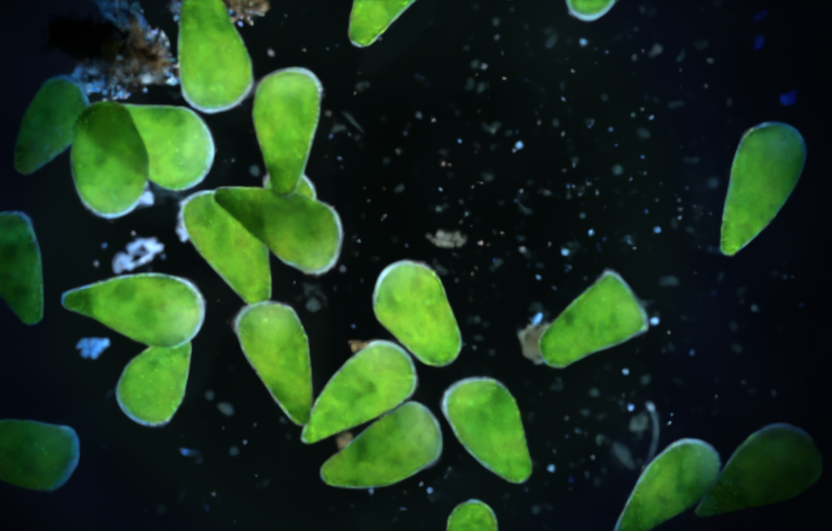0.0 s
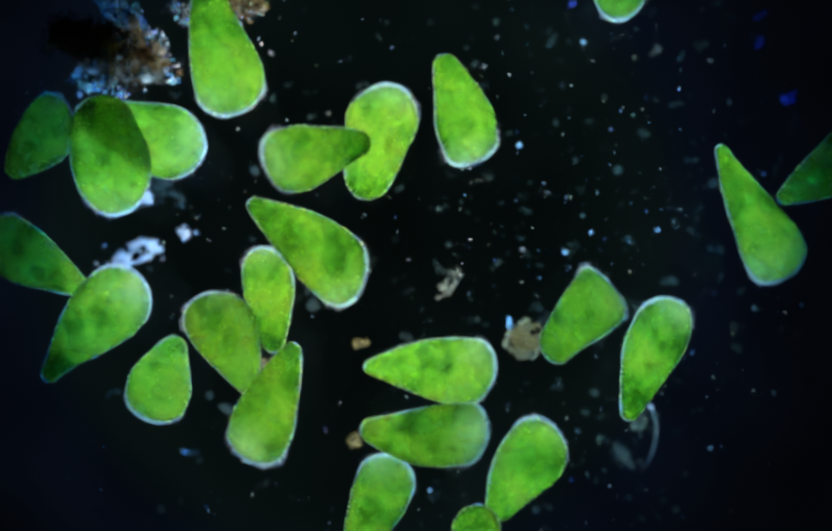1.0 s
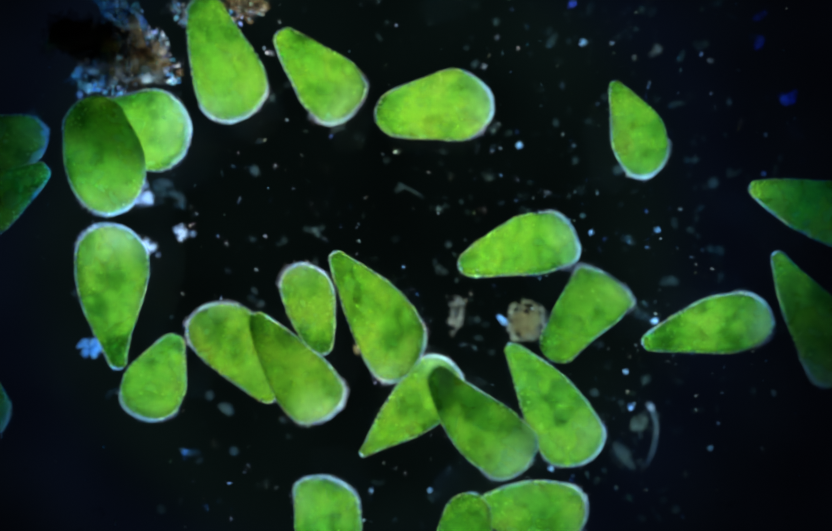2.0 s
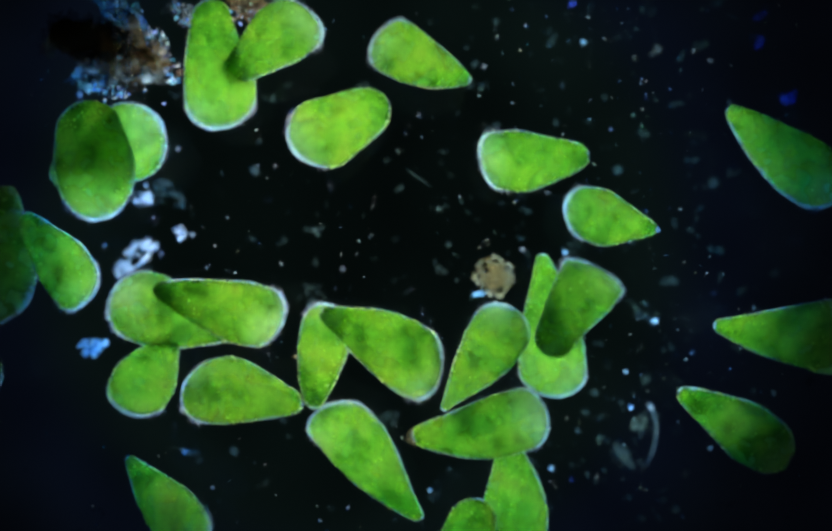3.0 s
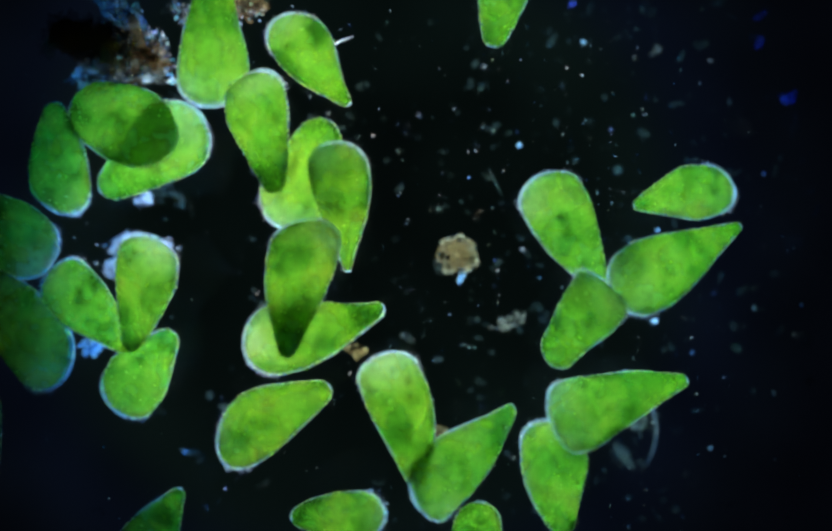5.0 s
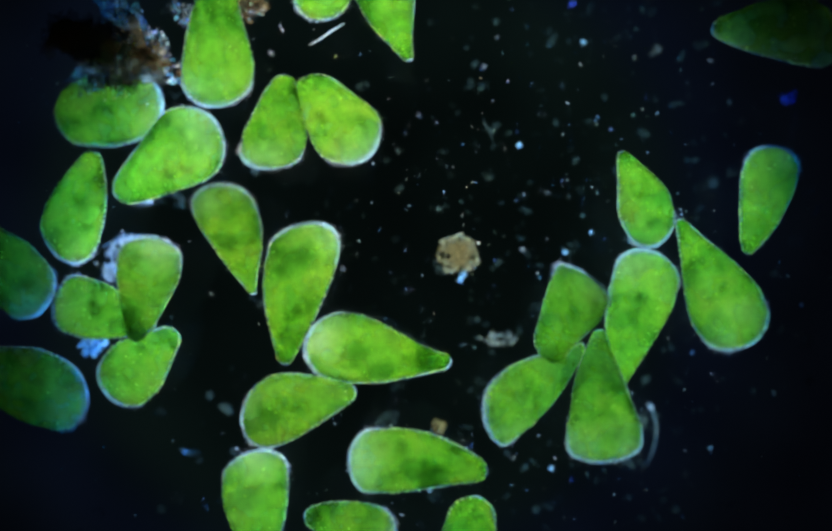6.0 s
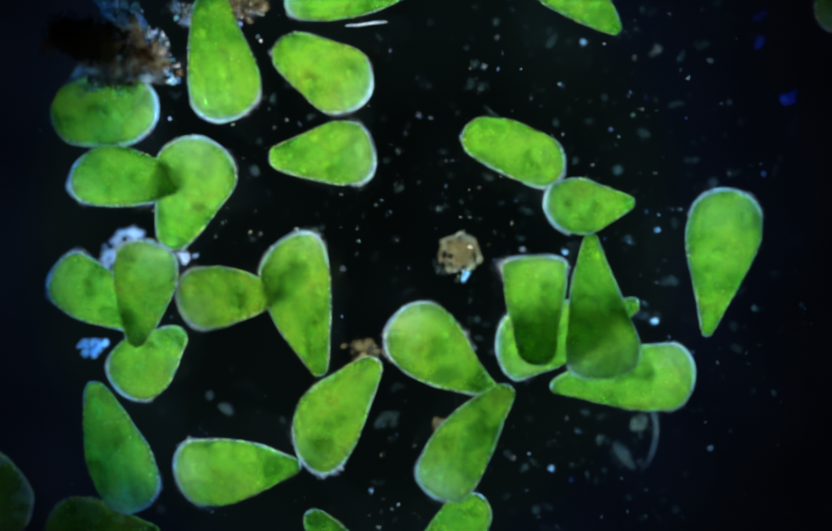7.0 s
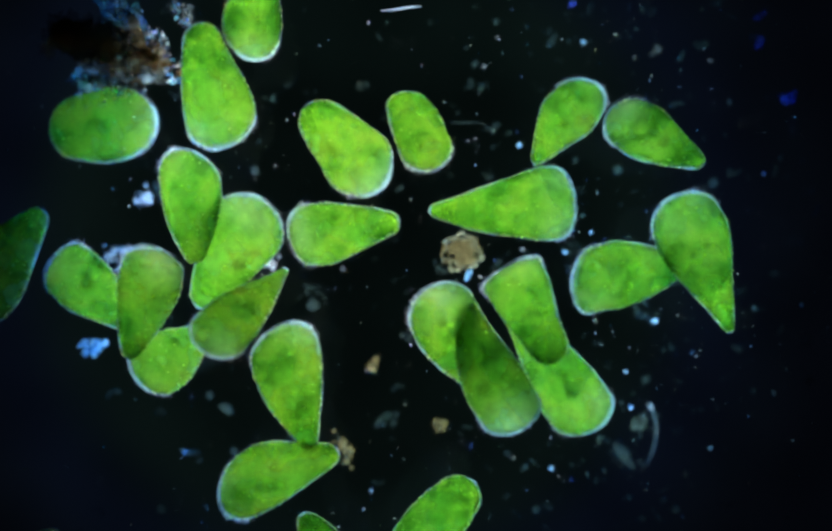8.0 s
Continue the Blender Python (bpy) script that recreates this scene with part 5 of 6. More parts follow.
    walk(cells["z2"], swim(
        (0, 0.706, -0.448, -0.010, 30, 41.3, -0), (0.2, 0.717, -0.415, -0.010, 25, 45.0, -0), (0.5, 0.804, -0.273, -0.010, 24, 62.8, -0),
        (0.7, 0.944, -0.157, -0.010, 0, 59.0, -0), (1, 1.104, -0.111, -0.010, 0, 53.1, -0), (1.6, 1.243, -0.086, -0.010, 0, 94.8, -0),
        (2.2, 1.266, -0.085, -0.010, 0, 172.1, -0), (2.8, 1.171, -0.060, -0.010, 0, 212.1, -6), (3.2, 0.990, 0.001, -0.010, 0, 228.3, -13),
        (3.5, 0.926, 0.025, -0.010, 0, 230.6, -19), (3.7, 0.880, 0.014, -0.010, 1, 214.5, -14), (4, 0.790, 0.015, -0.010, 3, 189.8, -8),
        (4.2, 0.699, 0.048, -0.010, 5, 190.1, -9), (4.5, 0.585, 0.049, -0.010, 8, 196.5, -10), (4.7, 0.559, 0.033, -0.010, 7, 197.3, -8),
        (5.067, 0.550, 0.006, -0.010, 4, 215.6, -6), (5.433, 0.567, -0.024, -0.010, 2, 251.6, -3), (5.8, 0.590, -0.039, -0.010, 0, 270.0, 0),
        (6, 0.623, -0.032, -0.010, 21, 296.9, 2), (6.2, 0.617, -0.035, -0.010, 10, 321.4, -3), (6.5, 0.642, -0.011, -0.010, 1, 384.5, -10),
        (6.7, 0.645, 0.004, -0.010, 16, 413.4, -6), (7, 0.634, 0.004, -0.010, 5, 443.1, 0), (7.2, 0.619, 0.009, -0.010, 3, 454.7, -4),
        (7.5, 0.602, 0.003, -0.010, 0, 467.2, -11), (7.7, 0.601, 0.002, -0.010, 1, 471.6, -9), (8, 0.603, 0.002, -0.010, 3, 474.1, -5)))
    walk(cells["w1"], swim(
        (0, -0.853, -0.010, -0.070, 5, 108.0, 4), (0.2, -0.830, -0.006, -0.070, 3, 140.8, -2), (0.5, -0.818, -0.009, -0.070, 0, 145.3, -12),
        (0.7, -0.816, -0.021, -0.070, 0, 145.4, -7), (1, -0.810, 0.011, -0.070, 0, 148.9, 0), (1.2, -0.794, 0.059, -0.070, 0, 154.2, -0),
        (1.5, -0.838, 0.105, -0.070, 0, 184.8, -1), (1.7, -0.882, 0.128, -0.070, 2, 190.6, 1), (2.067, -0.890, 0.146, -0.070, 5, 220.9, 5),
        (2.433, -0.848, 0.134, -0.070, 9, 276.0, 9), (2.8, -0.802, 0.085, -0.070, 12, 306.3, 13), (3, -0.772, 0.018, -0.070, 14, 310.5, 16),
        (3.2, -0.740, -0.016, -0.070, 24, 313.5, 1), (3.5, -0.698, -0.041, -0.070, 26, 329.3, -21), (3.7, -0.674, -0.061, -0.070, 24, 355.6, -8),
        (4, -0.681, -0.073, -0.070, 10, 399.0, 11), (4.2, -0.684, -0.081, -0.070, 11, 428.0, 6), (4.5, -0.685, -0.087, -0.070, 23, 470.0, -2),
        (4.7, -0.695, -0.090, -0.070, 11, 483.1, -2), (5.067, -0.691, -0.096, -0.070, 20, 493.5, -3), (5.433, -0.677, -0.102, -0.070, 28, 513.1, -3),
        (5.8, -0.663, -0.103, -0.070, 37, 523.5, -3), (6, -0.659, -0.100, -0.070, 36, 521.6, -4), (6.5, -0.683, -0.080, -0.070, 36, 516.0, 8),
        (7, -0.669, -0.070, -0.070, 25, 504.7, -2), (7.5, -0.673, -0.057, -0.070, 25, 498.2, 0), (8, -0.681, -0.058, -0.070, 25, 496.5, 8)))
    walk(cells["w2"], swim(
        (0, -0.883, -0.394, -0.070, 5, -7.4, 4), (0.2, -0.735, -0.422, -0.070, 16, -8.3, 5), (0.5, -0.530, -0.526, -0.070, 4, -36.4, 8),
        (0.7, -0.434, -0.625, -0.070, 4, -40.8, 5), (1, -0.317, -0.797, -0.070, 4, -43.3, 2), (1.167, -0.281, -0.812, -0.070, 5, -12.5, 0),
        (1.333, -0.252, -0.776, -0.070, 5, 44.5, -2), (1.5, -0.235, -0.736, -0.070, 5, 75.3, -4), (1.933, -0.194, -0.632, -0.070, 7, 89.7, -9),
        (2.367, -0.156, -0.475, -0.070, 12, 116.2, -14), (2.8, -0.120, -0.406, -0.070, 17, 130.6, -19), (3, -0.092, -0.424, -0.070, 7, 129.8, -21),
        (3.2, -0.077, -0.429, -0.070, 18, 127.6, -9), (3.5, -0.038, -0.441, -0.070, 21, 139.7, 9), (3.7, 0.001, -0.471, -0.070, 29, 165.8, 17),
        (4, 0.054, -0.468, -0.070, 29, 196.5, 29), (4.2, 0.084, -0.452, -0.070, 30, 210.7, 16), (4.5, 0.092, -0.449, -0.070, 23, 219.4, -4),
        (4.7, 0.087, -0.436, -0.070, 27, 224.0, -7), (5.067, 0.119, -0.392, -0.070, 27, 221.0, -12), (5.433, 0.189, -0.325, -0.070, 27, 216.7, -17),
        (5.8, 0.241, -0.276, -0.070, 28, 213.7, -22), (6, 0.260, -0.253, -0.070, 34, 214.9, -25), (6.2, 0.272, -0.213, -0.070, 11, 214.8, -13),
        (6.5, 0.306, -0.165, -0.070, 1, 207.2, 4), (6.7, 0.317, -0.152, -0.070, 1, 201.8, 4), (7, 0.326, -0.134, -0.070, 0, 199.9, 4),
        (7.2, 0.351, -0.121, -0.070, 2, 204.3, -3), (7.5, 0.407, -0.075, -0.070, 23, 215.5, -14), (7.7, 0.418, -0.051, -0.070, 18, 214.8, -11),
        (8, 0.473, -0.013, -0.070, 25, 190.5, -8)))
    walk(cells["v"], swim(
        (0, -0.066, 0.583, -0.070, 0, 60.2, 0), (0.2, -0.049, 0.588, -0.070, 0, 15.3, -1), (0.5, 0.012, 0.583, -0.070, 0, -17.7, -3),
        (0.7, 0.048, 0.535, -0.070, 7, -61.9, -7), (1, 0.095, 0.339, -0.070, 17, -72.4, -11), (1.2, 0.128, 0.210, -0.070, 10, -70.9, -7),
        (1.5, 0.187, 0.056, -0.070, 1, -50.3, -1), (1.7, 0.217, 0.013, -0.070, 2, -15.0, -1), (2.067, 0.209, 0.048, -0.070, 10, 25.6, -2),
        (2.433, 0.175, 0.162, -0.070, 16, 101.2, -2), (2.8, 0.192, 0.227, -0.070, 23, 141.7, -3), (3, 0.257, 0.225, -0.070, 23, 185.8, -3),
        (3.2, 0.290, 0.235, -0.070, 4, 228.4, -2), (3.5, 0.257, 0.128, -0.070, 22, 239.1, -1), (3.7, 0.273, 0.130, -0.070, 23, 240.1, -3),
        (4, 0.308, 0.234, -0.070, 24, 272.7, -6), (4.2, 0.276, 0.327, -0.070, 2, 305.6, -5), (4.5, 0.247, 0.371, -0.070, 2, 363.1, -4),
        (4.7, 0.241, 0.401, -0.070, 20, 416.6, -3), (5.2, 0.154, 0.750, -0.070, 1, 438.1, -1), (6.133, 0.111, 1.053, -0.070, 0, 438.7, -0),
        (7.067, 0.133, 1.205, -0.070, 0, 438.7, -0), (8, 0.154, 1.246, -0.070, 0, 438.7, -0)))
    walk(cells["o2"], swim(
        (0, -0.288, 1.110, -0.070, 0, 69.4, 0), (1.567, -0.299, 1.139, -0.070, 0, 71.1, 0), (3.133, -0.307, 1.142, -0.070, 0, 74.3, 0),
        (4.7, -0.276, 0.997, -0.070, 0, 76.0, 0), (5.067, -0.263, 0.930, -0.070, 0, 120.8, 0), (5.433, -0.234, 0.800, -0.070, 0, 204.0, 0),
        (5.8, -0.202, 0.693, -0.070, 4, 251.0, 0), (6, -0.177, 0.632, -0.070, 7, 252.9, 0), (6.2, -0.142, 0.505, -0.070, 9, 305.7, 1),
        (6.5, 0.063, 0.369, -0.070, 13, 324.3, 1), (6.7, 0.168, 0.248, -0.070, 12, 319.7, -4), (7, 0.208, 0.248, -0.070, 10, 339.1, -11),
        (7.2, 0.166, 0.259, -0.070, 17, 376.8, -10), (7.5, 0.115, 0.255, -0.070, 19, 351.7, -8), (7.7, 0.036, 0.274, -0.070, 33, 347.1, -12),
        (8, 0.005, 0.290, -0.070, 36, 294.4, -18)))
    walk(cells["t"], swim(
        (0, 0.367, 0.640, -0.070, 0, -76.6, -1), (0.2, 0.420, 0.690, -0.070, 0, -72.0, -1), (0.4, 0.465, 0.720, -0.070, 0, -74.0, -1),
        (0.55, 0.490, 0.680, -0.070, 0, -80.0, -1), (0.7, 0.497, 0.600, -0.070, 1, -92.0, -1), (0.8, 0.482, 0.568, -0.070, 1, -83.0, -1),
        (0.9, 0.458, 0.568, -0.070, 1, -68.0, -2), (1, 0.424, 0.634, -0.070, 1, -72.0, -2), (1.2, 0.322, 0.666, -0.070, 1, -80.0, -2),
        (1.4, 0.332, 0.622, -0.070, 0, -84.0, -2), (1.5, 0.332, 0.558, -0.070, 0, -84.0, -2),
        (1.7, 0.400, 0.424, -0.070, 1, -47.6, -2), (2.067, 0.476, 0.275, -0.070, 2, -72.0, -1), (2.433, 0.526, 0.155, -0.070, 3, -117.2, -1),
        (2.8, 0.496, 0.102, -0.070, 4, -141.6, -0), (3, 0.418, 0.096, -0.070, 16, -190.3, -0), (3.2, 0.423, 0.103, -0.070, 24, -196.0, -2),
        (3.5, 0.438, 0.140, -0.070, 16, -217.3, -5), (3.7, 0.467, 0.177, -0.070, 19, -249.6, -12), (4, 0.515, 0.185, -0.070, 20, -289.7, -22),
        (4.2, 0.539, 0.182, -0.070, 2, -305.8, -12), (4.5, 0.567, 0.180, -0.070, 15, -326.0, 3), (4.7, 0.570, 0.152, -0.070, 4, -334.2, 1),
        (5.067, 0.566, 0.153, -0.070, 6, -350.9, -1), (5.433, 0.548, 0.179, -0.070, 7, -382.7, -3), (5.8, 0.513, 0.177, -0.070, 9, -399.5, -5),
        (6, 0.481, 0.148, -0.070, 9, -426.7, -6), (6.2, 0.448, 0.116, -0.070, 8, -455.3, -5), (6.5, 0.403, 0.079, -0.070, 21, -497.7, -5),
        (6.7, 0.384, 0.106, -0.070, 24, -518.6, -4), (7, 0.375, 0.126, -0.070, 23, -533.6, -3), (7.2, 0.368, 0.172, -0.070, 20, -563.2, -5),
        (7.5, 0.342, 0.255, -0.070, 24, -581.7, -9), (7.7, 0.338, 0.308, -0.070, 15, -610.3, -5), (8, 0.311, 0.305, -0.070, 3, -664.1, -0)))
    walk(cells["u"], swim(
        (0, 0.120, -0.627, -0.010, 0, -88.0, -0), (0.5, 0.125, -0.631, -0.010, 0, -88.0, -0), (1, 0.129, -0.634, -0.010, 0, -88.0, -0),
        (1.5, 0.120, -0.627, -0.010, 0, -88.0, -0), (1.7, 0.107, -0.615, -0.010, 0, -95.8, -0), (2.133, 0.096, -0.608, -0.010, 0, -97.8, -0),
        (2.567, 0.095, -0.612, -0.010, 0, -101.4, -0), (3, 0.099, -0.618, -0.010, 0, -103.4, -0), (3.333, 0.101, -0.620, -0.010, 0, -101.0, -0),
        (3.667, 0.107, -0.623, -0.010, 0, -96.6, -0), (4, 0.114, -0.626, -0.010, 0, -94.2, -0), (4.5, 0.130, -0.632, -0.010, 0, -87.1, -0),
        (4.933, 0.129, -0.629, -0.010, 0, -89.6, -0), (5.367, 0.118, -0.620, -0.010, 0, -94.2, -0), (5.8, 0.109, -0.615, -0.010, 0, -96.6, -0),
        (6.5, 0.095, -0.616, -0.010, 0, -102.6, -0), (7, 0.070, -0.598, -0.010, 0, -116.8, -0), (7.2, 0.059, -0.593, -0.010, 0, -116.6, -0),
        (7.5, 0.047, -0.564, -0.010, 0, -125.6, -0), (7.7, 0.041, -0.569, -0.010, 1, -119.9, -0), (8, 0.033, -0.552, -0.010, 1, -129.8, -0)))
    walk(cells["bx"], swim(
        (0, -0.129, -0.759, -0.070, 7, 74.7, 0), (0.7, -0.130, -0.705, -0.070, 4, 79.8, 11), (1, -0.097, -0.537, -0.070, 2, 64.6, 15),
        (1.2, -0.095, -0.466, -0.070, 14, 57.0, 9), (1.5, -0.103, -0.369, -0.070, 0, 51.5, -1), (1.7, -0.076, -0.340, -0.070, 1, 42.4, 0),
        (2.067, 0.001, -0.306, -0.070, 3, 42.7, 2), (2.433, 0.110, -0.270, -0.070, 8, 44.4, 4), (2.8, 0.153, -0.234, -0.070, 13, 44.7, 5),
        (3, 0.136, -0.205, -0.070, 17, 54.2, 6), (3.2, 0.119, -0.185, -0.070, 15, 66.7, 4), (3.5, 0.109, -0.093, -0.070, 0, 78.6, -0),
        (3.7, 0.096, -0.066, -0.070, 0, 84.3, -1), (4, 0.078, -0.031, -0.070, 0, 125.0, -2), (4.2, 0.027, -0.011, -0.070, 13, 136.8, -2),
        (4.5, -0.047, 0.050, -0.070, 2, 122.3, -2), (4.7, -0.085, 0.095, -0.070, 4, 96.0, -3), (5.067, -0.175, 0.124, -0.030, 10, 94.3, -6),
        (5.433, -0.298, 0.118, 0.010, 18, 92.5, -9), (5.8, -0.364, 0.086, 0.050, 27, 90.8, -11), (6, -0.372, 0.051, 0.050, 34, 104.6, -13),
        (6.2, -0.385, 0.022, 0.050, 36, 129.3, 2), (6.5, -0.375, -0.008, 0.050, 36, 157.6, 24), (6.7, -0.376, -0.030, 0.050, 39, 172.0, 21),
        (7, -0.369, -0.061, 0.050, 37, 182.8, 17), (7.2, -0.364, -0.069, 0.050, 37, 185.4, 12), (7.5, -0.360, -0.072, 0.050, 36, 197.7, 5),
        (7.7, -0.355, -0.079, 0.050, 34, 206.3, 12), (8, -0.354, -0.088, 0.050, 34, 225.3, 23)))
    walk(cells["v1"], swim(
        (0, -0.039, 0.963, -0.070, 0, 135.0, 0), (0.5, -0.011, 0.955, -0.070, 0, 158.3, 0), (1, 0.042, 0.922, -0.070, 0, 201.7, 0),
        (1.5, 0.075, 0.849, -0.070, 0, 225.0, 0), (1.933, 0.119, 0.729, -0.070, 9, 209.0, 0), (2.367, 0.161, 0.534, -0.070, 20, 179.7, 2),
        (2.8, 0.112, 0.439, -0.070, 31, 164.1, 4), (3, 0.016, 0.437, -0.070, 37, 160.3, 5), (3.2, -0.063, 0.544, -0.070, 6, 118.0, 11),
        (3.5, -0.017, 0.474, -0.070, 37, 134.1, 21), (3.7, 0.004, 0.514, -0.070, 8, 91.9, 17), (4, -0.017, 0.666, -0.070, 5, 96.1, 11),
        (4.2, -0.036, 0.746, -0.070, 3, 95.4, 6), (4.733, -0.030, 0.833, -0.070, 0, 111.5, 0), (5.267, 0.017, 0.851, -0.070, 0, 141.0, 0),
        (5.8, 0.052, 0.827, -0.070, 0, 156.8, 0), (6.5, 0.080, 0.747, -0.070, 0, 87.1, 0), (6.7, 0.060, 0.647, -0.070, 0, 71.6, 0),
        (6.8, 0.014, 0.612, -0.070, 0, 100.0, 0), (6.9, -0.073, 0.583, -0.070, 0, 152.9, 0), (7, -0.140, 0.586, -0.070, 0, 181.4, 0),
        (7.2, -0.265, 0.680, -0.070, 0, 167.5, 0), (7.467, -0.383, 0.742, -0.070, 0, 170.7, 0), (7.733, -0.497, 0.780, -0.070, 0, 176.8, 0),
        (8, -0.548, 0.793, -0.070, 0, 180.0, 0)))
    walk(cells["v2"], swim(
        (0, -0.180, 1.133, -0.070, 0, -180.0, 0), (0.933, -0.166, 1.108, -0.070, 0, -168.3, 0), (1.867, -0.145, 1.021, -0.070, 0, -146.7, 0),
        (2.8, -0.151, 0.854, -0.070, 0, -134.8, 0), (3.2, -0.171, 0.702, -0.070, 1, -144.0, 0), (3.5, -0.176, 0.597, -0.070, 1, -152.6, 1),
        (3.7, -0.214, 0.543, -0.070, 2, -162.1, 2), (4, -0.253, 0.497, -0.070, 4, -163.4, 3), (4.2, -0.249, 0.479, -0.070, 2, -174.7, -1),
        (4.5, -0.251, 0.463, -0.070, 0, -198.0, -8), (4.7, -0.262, 0.460, -0.070, 0, -226.4, -7), (5.067, -0.198, 0.427, -0.070, 0, -232.3, -5),
        (5.433, -0.074, 0.390, -0.070, 0, -242.9, -3), (5.8, -0.024, 0.439, -0.070, 0, -248.7, -1), (6, -0.055, 0.549, -0.070, 0, -250.0, 0),
        (6.2, -0.137, 0.668, -0.070, 0, -247.9, 0), (6.467, -0.219, 0.767, -0.070, 0, -248.2, -0), (6.733, -0.301, 0.842, -0.070, 1, -248.8, -1),
        (7, -0.340, 0.842, -0.070, 1, -249.1, -2), (7.167, -0.355, 0.813, -0.070, 1, -207.7, -2), (7.333, -0.354, 0.731, -0.070, 1, -130.8, -2),
        (7.5, -0.351, 0.670, -0.070, 1, -89.3, -3), (7.7, -0.350, 0.616, -0.070, 1, -90.2, -3), (8, -0.346, 0.560, -0.070, 2, -93.4, -4)))
    walk(cells["l1"], swim(
        (0, -1.132, 0.144, -0.130, 0, 90.0, 0), (0.567, -1.146, 0.151, -0.130, 0, 90.0, 0), (1.133, -1.159, 0.157, -0.130, 0, 90.0, 0),
        (1.7, -1.132, 0.144, -0.130, 0, 90.0, 0), (2.067, -1.090, 0.123, -0.130, 0, 44.5, 0), (2.433, -1.004, 0.080, -0.130, 0, -40.1, 0),
        (2.8, -0.939, 0.045, -0.130, 1, -85.3, 1), (3, -0.905, 0.027, -0.130, 23, -89.5, 1), (3.2, -0.878, 0.032, -0.130, 15, -91.4, 1),
        (3.5, -0.869, 0.010, -0.130, 19, -90.6, 2), (3.7, -0.860, -0.038, -0.130, 2, -91.5, 4), (4, -0.851, -0.052, -0.130, 0, -88.4, 7),
        (4.2, -0.833, -0.064, -0.130, 0, -89.8, 9), (4.5, -0.824, -0.110, -0.130, 14, -72.2, 12), (4.7, -0.832, -0.112, -0.130, 10, -65.5, 12),
        (5.067, -0.871, -0.122, -0.130, 7, -50.4, 12), (5.433, -0.922, -0.148, -0.130, 5, -23.6, 12), (5.8, -0.918, -0.197, -0.130, 2, -8.6, 12),
        (6, -0.868, -0.252, -0.130, 3, -18.3, 12), (6.2, -0.831, -0.320, -0.130, 3, -31.6, 11), (6.5, -0.829, -0.424, -0.130, 2, -25.3, 10),
        (6.7, -0.860, -0.469, -0.130, 2, -20.3, 8), (7, -0.969, -0.458, -0.130, 2, -42.6, 7), (7.167, -0.967, -0.425, -0.130, 2, -65.2, 6),
        (7.333, -0.927, -0.358, -0.130, 1, -106.7, 5), (7.5, -0.904, -0.282, -0.130, 1, -129.2, 4), (7.7, -0.911, -0.142, -0.130, 1, -125.3, 3),
        (8, -0.912, -0.004, -0.130, 1, -129.1, 1)))
    walk(cells["l2"], swim(
        (0, -1.228, 0.340, -0.070, 0, -180.0, -0), (1.167, -1.328, 0.350, -0.070, 0, -180.0, -0), (2.333, -1.415, 0.328, -0.070, 0, -180.0, -0),
        (3.5, -1.171, 0.193, -0.070, 0, -180.0, -0), (3.567, -1.137, 0.175, -0.070, 0, -141.9, -1), (3.633, -1.069, 0.145, -0.070, 0, -70.5, -2),
        (3.7, -1.026, 0.127, -0.070, 0, -32.3, -2), (4, -0.925, 0.112, -0.070, 0, -25.5, -6), (4.2, -0.903, 0.127, -0.070, 0, -30.2, -8),
        (4.5, -0.865, 0.119, -0.070, 0, -41.3, -12), (4.7, -0.881, 0.110, -0.070, 1, -38.0, -8), (5.067, -0.895, 0.082, -0.070, 3, -36.2, -2),
        (5.433, -0.901, 0.038, -0.070, 5, -32.8, 3), (5.8, -0.897, 0.014, -0.070, 6, -31.1, 9), (6, -0.890, 0.013, -0.070, 7, -45.2, 13),
        (6.2, -0.841, -0.079, -0.070, 6, -83.2, 7), (6.5, -0.778, -0.254, -0.070, 3, -53.2, -1), (6.7, -0.704, -0.328, -0.070, 2, -45.5, 6),
        (7, -0.642, -0.384, -0.070, 0, -70.9, 16), (7.2, -0.646, -0.411, -0.070, 6, -85.2, 13), (7.5, -0.659, -0.406, -0.070, 15, -102.2, 9),
        (7.7, -0.699, -0.468, -0.070, 12, -123.7, 7), (8, -0.871, -0.666, -0.070, 7, -141.5, 4)))
    walk(cells["lf"], swim(
        (0, -1.341, -0.227, -0.070, 0, -180.0, 0), (0.933, -1.313, -0.215, -0.070, 0, -138.4, 0), (1.867, -1.225, -0.196, -0.070, 0, -61.1, 0),
        (2.8, -1.078, -0.197, -0.070, 1, -18.8, 1), (3.2, -0.951, -0.211, -0.070, 2, -24.0, 2), (3.5, -0.826, -0.262, -0.070, 2, -27.7, 3),
        (3.7, -0.724, -0.395, -0.070, 31, -57.3, -9), (4, -0.666, -0.401, -0.070, 30, -55.8, -27), (4.2, -0.652, -0.417, -0.070, 29, -53.0, -22),
        (4.5, -0.738, -0.423, -0.070, 7, -81.0, -14), (4.7, -0.805, -0.396, -0.070, 4, -82.4, -8), (5.2, -1.046, -0.408, -0.070, 0, -121.0, -0),
        (6.133, -1.259, -0.427, -0.070, 0, -119.8, -0), (7.067, -1.367, -0.445, -0.070, 0, -117.7, -0), (8, -1.398, -0.453, -0.070, 0, -116.6, -0)))
